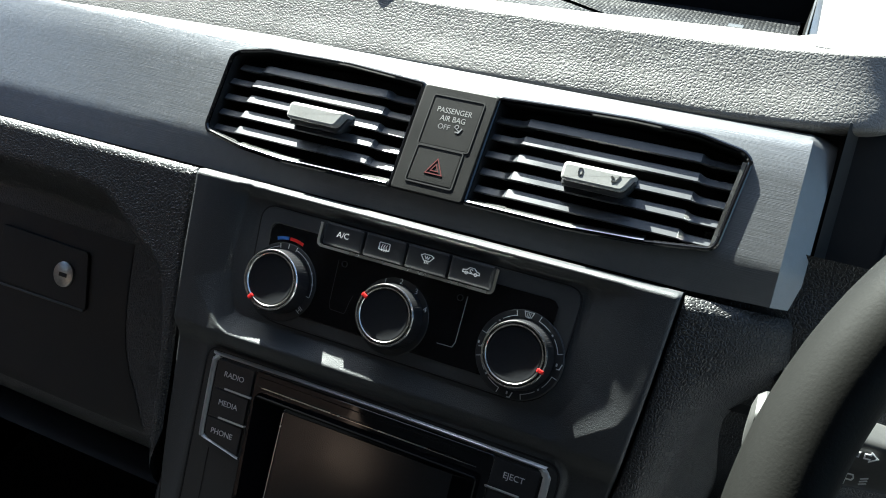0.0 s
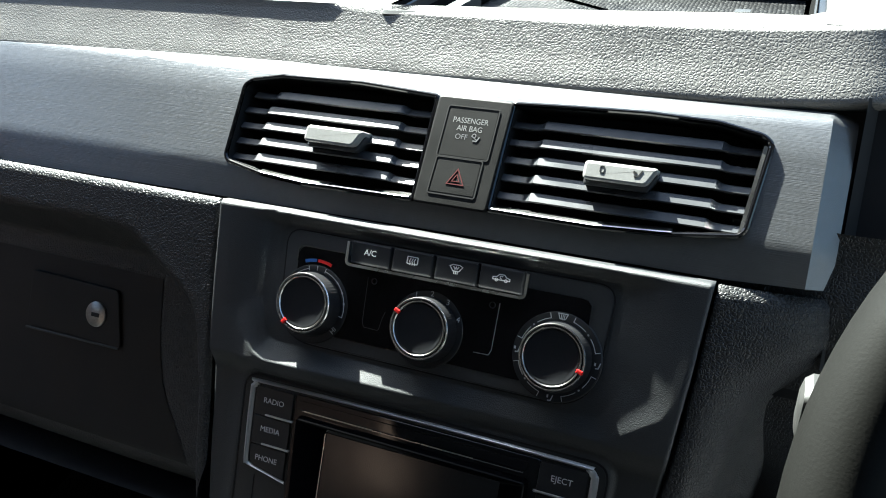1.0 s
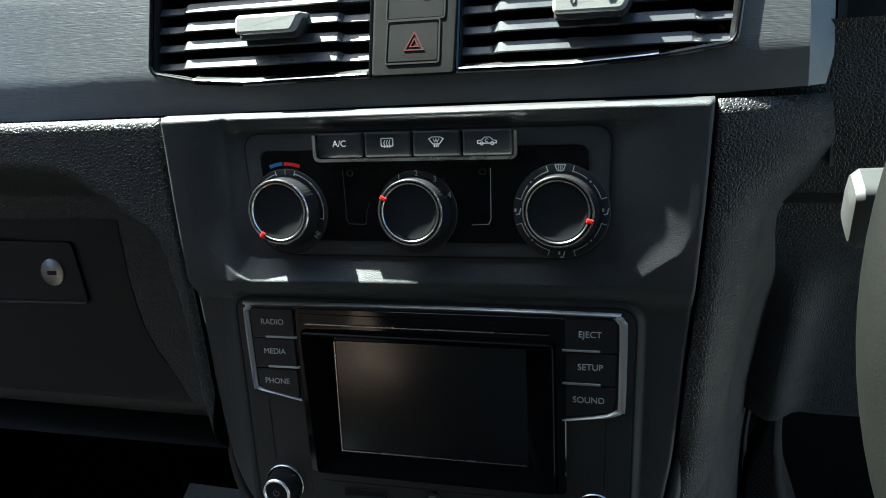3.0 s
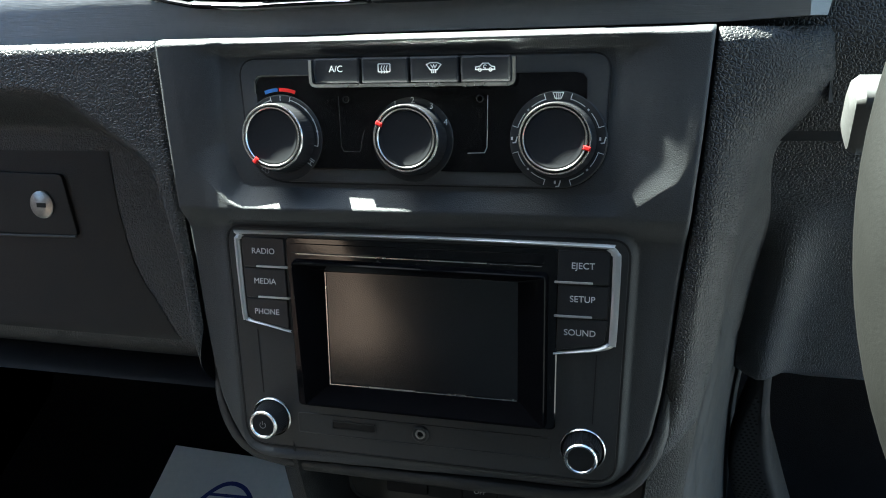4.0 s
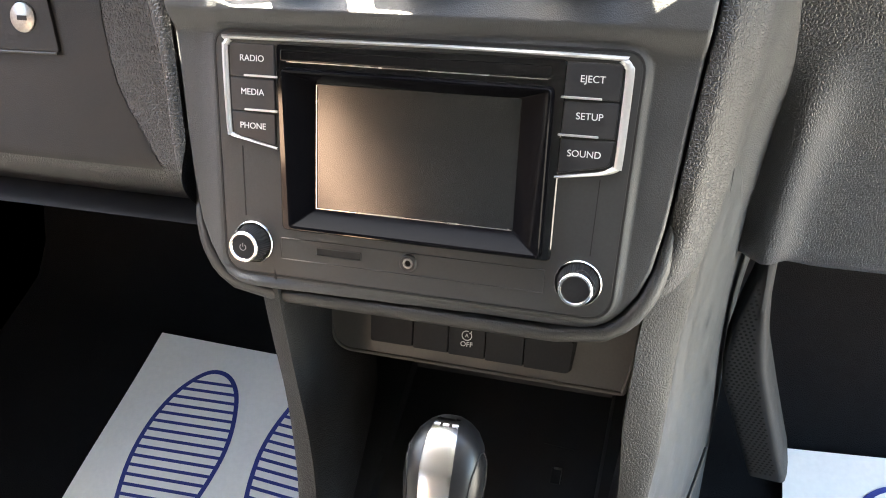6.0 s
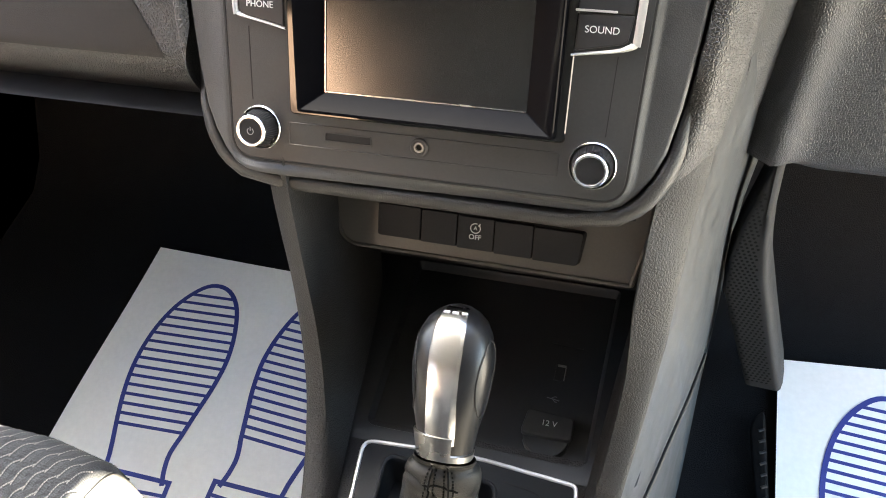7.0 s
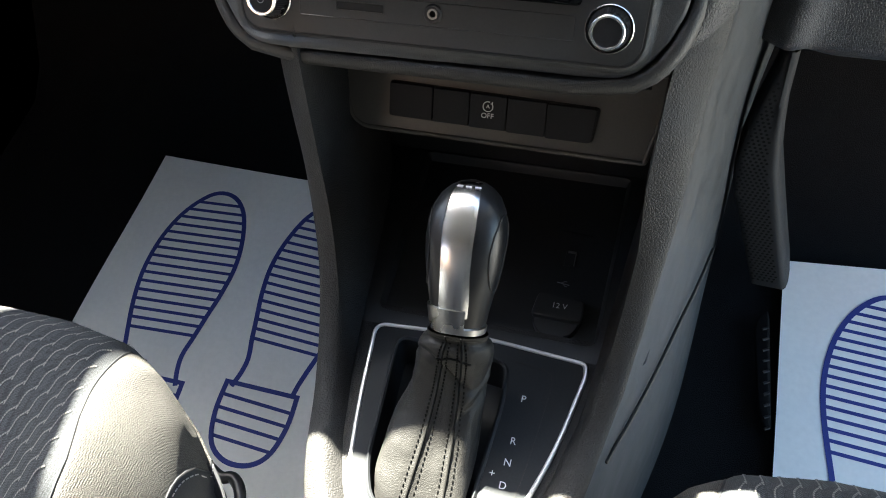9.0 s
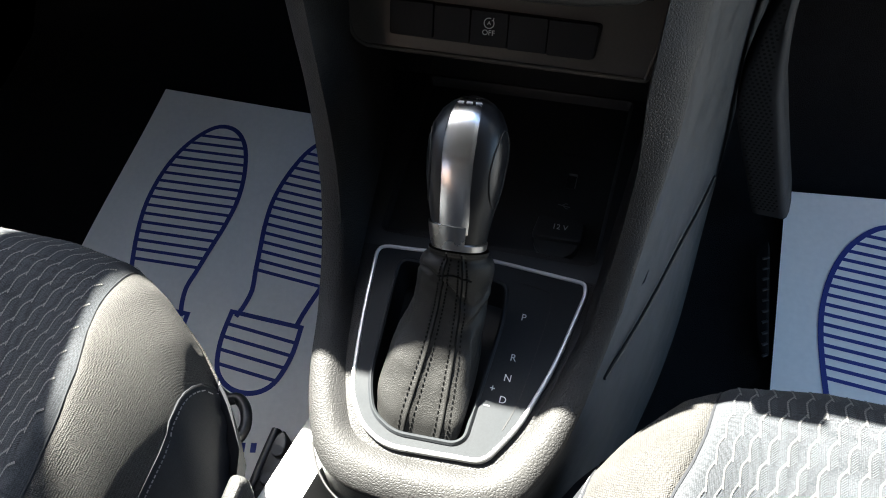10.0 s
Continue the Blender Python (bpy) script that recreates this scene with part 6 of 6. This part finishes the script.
mat_l, zz = paper_mat([(-0.535, -0.40), (-0.150, -0.40), (-0.150, 0.262), (-0.505, 0.268)], [(0, (-0.389, -0.110), (-0.405, 0.225), 1), (0, (-0.258, -0.095), (-0.238, 0.232), -1)])
bm = bmesh.new()
for i, (dx, w) in enumerate(((0, 0.010), (0.013, 0.008), (0.024, 0.012), (0.042, 0.006))):
    ribbon([Vector((-0.262 + dx, -0.158 + 0.2 * dx)), Vector((-0.262 + dx + w, -0.158 + 0.2 * (dx + w)))], 0.010, 0, bm, to=zz, thick=0.0003)
part("printed_bars", bm, INK, mat_l, "blue print too small to read")
paper_mat([(0.290, -0.40), (0.66, -0.40), (0.66, 0.285), (0.284, 0.254)], [(0, (0.372, -0.088), (0.392, 0.228), 1), (0, (0.535, -0.088), (0.560, 0.228), -1)])

# ---- driver's footwell pieces ----
pan = thing("footwell_side_pad", "dark dimpled plastic kick pad beside the pedals", "kick pad")
DIMPLE = material("dimpled_plastic", (0.024, 0.0235, 0.0238), 0.65, spec=0.18, bumps=[("noise", 2400, 0.0002, 0.6)])


def pad_l(z):
    return table(z, [(0.078, 0.2445), (0.086, 0.2415), (0.15, 0.2205), (0.2188, 0.1986), (0.262, 0.1971), (0.30, 0.2005), (0.352, 0.2092), (0.372, 0.2110)])


def pad_r(z):
    return table(z, [(0.078, 0.2762), (0.12, 0.2640), (0.1704, 0.2498), (0.2422, 0.2304), (0.28, 0.2240), (0.3202, 0.2192), (0.3624, 0.2172), (0.372, 0.2170)])


bm = bmesh.new()
rows = []
for z in span(0.078, 0.372, 44):
    a, b = pad_l(z), pad_r(z)
    w = b - a
    row = [Vector((a, 0.215, z)), Vector((a, 0.188, z)), Vector((a + 0.001, 0.1870, z))]
    row += [Vector((a + w * t, 0.1868 - 0.0015 * t, z)) for t in (0.2, 0.4, 0.6, 0.8)]
    row += [Vector((b - 0.003, 0.1850, z)), Vector((b, 0.1858, z)), Vector((b + 0.0022, 0.1885, z)), Vector((b + 0.0045, 0.197, z)), Vector((b + 0.0060, 0.212, z)), Vector((b + 0.0060, 0.24, z))]
    rows.append(row)
loops(bm, rows, False)
bm.faces.new([bm.verts.new(rows[0][k]) for k in (0, 2, 7, 9, 12)])
part("pad", bm, DIMPLE, pan, "", 60)
# flat black discs paint the shade of the pad's dimples
bm = bmesh.new()
for i in range(64):
    z = 0.088 + i * 0.0042
    a, b = pad_l(z), pad_r(z)
    for j in range(12):
        x = a + 0.0035 + j * 0.0046 + (0.0023 if i % 2 else 0)
        if x > b - 0.006:
            continue
        y = 0.1868 - 0.0015 * (x - a) / (b - a) - 0.0004
        f = [bm.verts.new((x + 0.0014 * math.cos(q), y, z + 0.0014 * math.sin(q))) for q in [math.pi * k / 3 for k in range(6)]]
        bm.faces.new(f)
ob = part("dimple_field", bm, HOLLOW, pan, "flat dark discs drawn as the shade in round dimples")
ob["kind"] = "stuff"
ped = thing("accelerator_pedal", "black ribbed accelerator pedal by the mat", "pedal")
bm = bmesh.new()
op = rounded([(0.2570, 0.172), (0.272, 0.192), (0.2825, 0.058), (0.2745, 0.056), (0.2680, 0.075)], 0.012, 5)
loops(bm, [[Vector((p.x, p.y, floor_z(p.y) + 0.0005)) for p in op], [Vector((p.x, p.y, floor_z(p.y) + 0.0035)) for p in inset(op, 0.001)], [Vector((p.x, p.y, floor_z(p.y) + 0.0045)) for p in inset(op, 0.003)]], True, True, True)
part("plate", bm, HOLLOW, ped)
bm = bmesh.new()
for i in range(10):
    y = 0.055 + i * 0.012
    tube([(0.2755 - 0.085 * (y - 0.05), y, floor_z(y) + 0.005), (0.2800 - 0.07 * (y - 0.05), y + 0.003, floor_z(y + 0.003) + 0.005)], 0.0016, 6, bm)
part("rubber_ribs", bm, DIMPLE, ped)

# ---- seats ----
STITCH = material("pale_stitch_thread", (0.15, 0.15, 0.155), 0.8, vary=0.15)
def seam_u(v):
    """Half width of the patterned centre at v."""
    return table(v, [(0.0, 0.172), (0.022, 0.181), (0.044, 0.187), (0.060, 0.194), (0.076, 0.205), (0.10, 0.211), (0.135, 0.214), (0.5, 0.216)])


def panel_u(v):
    """Where the smooth edge panel begins."""
    return table(v, [(0.0, 0.245), (0.006, 0.2465), (0.016, 0.2505), (0.036, 0.2556), (0.058, 0.2576), (0.5, 0.2585)])


def seat_surface(u, v):
    """Top of the cushion: u across from its middle, v backwards from its front edge."""
    au = abs(u)
    yf = table(au, [(0.0, -0.008), (0.115, -0.007), (0.165, 0.001), (0.195, 0.015), (0.23, 0.037), (0.26, 0.063), (0.28, 0.090), (0.295, 0.135)])
    R = 0.048
    a = max(0.0, 1 - v / R)
    b = max(0.0, 1 - (0.2885 - au) / 0.090)
    r = min(1.0, math.sqrt(a * a + b * b))
    z = -(R * a + 0.140 * b + 1e-9) / (a + b + 1e-9) * (1 - math.sqrt(max(0.0, 1 - r * r)))
    z += 0.020 * math.exp(-((au - 0.205) / 0.042) ** 2) * smooth(v / 0.10)
    z -= 0.0022 * math.exp(-((au - seam_u(v)) / 0.004) ** 2)
    z -= 0.012 * smooth(v / 0.3)
    if au > 0.158:
        u = math.copysign(0.158 + (au - 0.158) * 0.86, u)
    return Vector((u, -(yf + v), z))


VS = [0.0, 0.001, 0.003, 0.006, 0.01, 0.015, 0.021, 0.028, 0.036, 0.046, 0.058, 0.072, 0.09, 0.11, 0.14, 0.18, 0.22, 0.27, 0.33, 0.39, 0.45, 0.5]
seat = thing("passenger_seat", "grey woven cloth van seat with a patterned centre tinted for skylight", "seat", pose(-0.360, -0.150, 0.368), "front seats")
seat.name = "front_seat"
cushion = part("cushion_insert", sheet(lambda a, v: seat_surface(a * seam_u(v), v), span(-1, 1, 64), VS), INSERT, seat, "grey cloth with a woven hook pattern, tinted blue for skylight", 60)
for s in (-1, 1):
    part("bolster", sheet(lambda a, v: seat_surface(s * (seam_u(v) + (panel_u(v) - seam_u(v)) * a), v), [0, 0.01, 0.03, 0.07] + span(0.12, 1, 16), VS), CLOTH, seat, "plain grey woven bolster", 60)
    part("edge_panel", sheet(lambda a, v: seat_surface(s * (panel_u(v) + (0.2882 - panel_u(v)) * (1 - (1 - a) ** 2)), v), span(0, 1, 14), VS), SIDECLOTH, seat, "smooth dark edge panel", 60)
    bm = bmesh.new()
    loops(bm, [[seat_surface(s * 0.2882, v) + Vector((-s * 0.060 * k * k, -0.05 * k * k, -0.13 * k)) for v in VS] for k in (0, 0.2, 0.4, 0.6, 0.8, 1)], False)
    part("side_panel", bm, SIDECLOTH, seat, "dark side cloth", 60)
    st = bmesh.new()
    vv = span(0.0, 0.45, 150)
    fine = [seat_surface(s * (panel_u(v) + 0.0022), v) for v in vv]
    for p, q in zip(fine[::1], fine[1:]):
        tube([p, p.lerp(q, 0.62)], 0.00045, 5, st)
    part("stitching", st, STITCH, seat, "pale stitches")
    part("seam", tube([seat_surface(s * panel_u(v), v) for v in vv[::2]], 0.0009, 6), SIDECLOTH, seat)
    part("seam", tube([seat_surface(s * seam_u(v), v) for v in vv[::2]], 0.0009, 6), SIDECLOTH, seat)
allu = [-u for u in (0.2882, 0.286, 0.280, 0.27, 0.254, 0.235, 0.215, 0.195, 0.175)] + span(-0.158, 0.158, 12) + [0.175, 0.195, 0.215, 0.235, 0.254, 0.27, 0.280, 0.286, 0.2882]
bm = bmesh.new()
loops(bm, [[seat_surface(u, 0) + Vector((-0.060 * k * k * u / 0.2882, -0.05 * k * k, -0.13 * k)) for u in allu] for k in (0, 0.2, 0.4, 0.6, 0.8, 1)], False)
part("front_panel", bm, SIDECLOTH, seat, "dark front cloth", 60)
# woven hooks, each a bent pale thread, with a paler hatched patch beside it
bm, bm2 = bmesh.new(), bmesh.new()
MU, MV = 0.0102, 0.0300
lift = Vector((0, 0.0002, 0.0005))
HOOK = [(0.0036, 0.0), (0.0025, 0.0013), (0.0014, 0.0026), (0.0003, 0.0039), (-0.0006, 0.0053), (-0.0011, 0.0070), (-0.0013, 0.0088), (-0.0013, 0.0106), (-0.0013, 0.0124), (-0.0013, 0.0142), (-0.0013, 0.0160), (-0.0013, 0.0178)]
for i in range(-23, 24):
    for j in range(0, 31):
        u0 = i * MU + (0.5 * MU if j % 2 else 0)
        v0 = 0.001 + j * MV * 0.5
        if abs(u0) > seam_u(v0) - 0.009:
            continue
        w = 0.00052
        for (a, b), (c, d) in zip(HOOK, HOOK[1:]):
            c, d = a + (c - a) * 0.78, b + (d - b) * 0.78
            loops(bm, [[seat_surface(u0 + x - w, v0 + y - w * 0.5) + lift, seat_surface(u0 + x + w, v0 + y + w * 0.5) + lift] for x, y in ((a, b), (c, d))], False)
        for q in range(8 if abs(u0) < seam_u(v0) - 0.016 else 0):
            b0 = v0 + 0.0066 + q * 0.0014
            loops(bm2, [[seat_surface(u0 + 0.0002, b0 + e) + lift * 0.6, seat_surface(u0 + 0.0034, b0 + e - 0.0030) + lift * 0.6] for e in (0, 0.0004)], False)
ob = part("hatch_weave", bm2, HATCH, seat, "paler woven hatching")
ob["kind"] = "stuff"
ob = part("hook_weave", bm, MOTIF, seat, "pale woven thread hooks")
ob["kind"] = "stuff"
# backrest and headrest
bm = bmesh.new()
rows = []
for t in span(0, 1, 14):
    z = -0.02 + 0.22 * t
    w = 0.25 * (1 - 0.25 * t * t)
    yb = -0.50 - 0.25 * t
    rows.append([Vector((w * math.cos(a) * (1 + 0.08 * abs(math.cos(a))), yb + 0.075 * math.sin(a) * (1 - 0.3 * t), z)) for a in [2 * math.pi * i / 32 for i in range(32)]])
loops(bm, rows, True, True, True)
part("backrest", bm, INSERT, seat, "", 60)
bm = bmesh.new()
rows = []
for t in span(0, 1, 10):
    k = math.sin(math.pi * (0.08 + 0.84 * t)) ** 0.5
    rows.append([Vector((0.13 * k * math.cos(a), -0.74 - 0.03 * t + 0.05 * k * math.sin(a), 0.19 + 0.11 * t)) for a in [2 * math.pi * i / 28 for i in range(28)]])
loops(bm, rows, True, True, True)
part("headrest", bm, CLOTH, seat, "", 60)
bm = bmesh.new()
loops(bm, [[Vector((x, y, z)) for x, y in ((-0.22, -0.10), (0.22, -0.10), (0.22, -0.5), (-0.22, -0.5))] for z in (-0.372, -0.12)], True, True, True)
part("base_frame", bm, DARK, seat)
drv = copy_thing(seat, pose(0.366, -0.1365, 0.3405))
drv["label"] = "grey woven cloth van driver's seat with a patterned centre"
# handle and rail of the passenger seat
bm = tube(catmull([(-0.215, -0.150, 0.19), (-0.1677, -0.1765, 0.19), (-0.1539, -0.1760, 0.19), (-0.1435, -0.1850, 0.19), (-0.1390, -0.2000, 0.19), (-0.1480, -0.2130, 0.19), (-0.20, -0.235, 0.19)], 5), 0.0048, 10)
bm.transform(Matrix.Translation((0.360, 0.150, -0.368)))
part("handle", bm, SOFTBLK, seat, "black plastic loop handle under the seat front")
rail = thing("seat_rail", "black steel seat slide rail with a bracket by the console", "seat rail")
part("bar", tube([(-0.1425, -0.1700, 0.118), (-0.1425, -0.20, 0.120), (-0.142, -0.40, 0.118)], 0.0048, 10), SOFTBLK, rail)
part("bracket", lay_flat(slab(rounded([(-0.1290, -0.400), (-0.1290, -0.185), (-0.1235, -0.178), (-0.1180, -0.185), (-0.1100, -0.235), (-0.1050, -0.400)], 0.004, 4), -0.150, -0.03, 0.0015)), KNURL, rail, "dark steel bracket")
for y in (-0.198, -0.222, -0.246):
    part("bolt", tube([(-0.1215, y, 0.146), (-0.1205, y, 0.1545)], 0.0048, 8), SOFTBLK, rail)
part("foot", tube([(-0.135, -0.30, -0.05), (-0.135, -0.30, 0.115)], 0.012, 10), SOFTBLK, rail)
ledge = thing("tunnel_ledge", "pale ledge between the console and the seat", "floor tunnel")
bm = bmesh.new()
loops(bm, [[Vector((x + e, y, z)) for x, z in ((0, -0.06), (0, 0.2440), (0.0015, 0.2475), (0.0040, 0.2490), (0.030, 0.2490), (0.030, -0.06))] for y, e in ((-0.165, -0.0660), (-0.20, -0.0725), (-0.262, -0.0860), (-0.45, -0.1280))], True, True, True)
part("ledge", bm, LEDGE_PALE, ledge, sharp=50)
buckle = thing("seat_belt_buckle", "grey plastic seat belt buckle beside the passenger seat", "belt buckle")
bm = bmesh.new()
rows = []
for z, k in ((0.20, 0.55), (0.31, 0.6), (0.325, 0.95), (0.352, 1.0), (0.361, 0.95), (0.3655, 0.8), (0.368, 0.45)):
    rows.append([Vector((-0.051 + p.x * k, -0.290 + (z - 0.36) * 0.3 + p.y * k, z)) for p in rounded([(-0.006, -0.012), (0.006, -0.012), (0.006, 0.012), (-0.006, 0.012)], 0.005, 4)])
loops(bm, rows, True, True, True)
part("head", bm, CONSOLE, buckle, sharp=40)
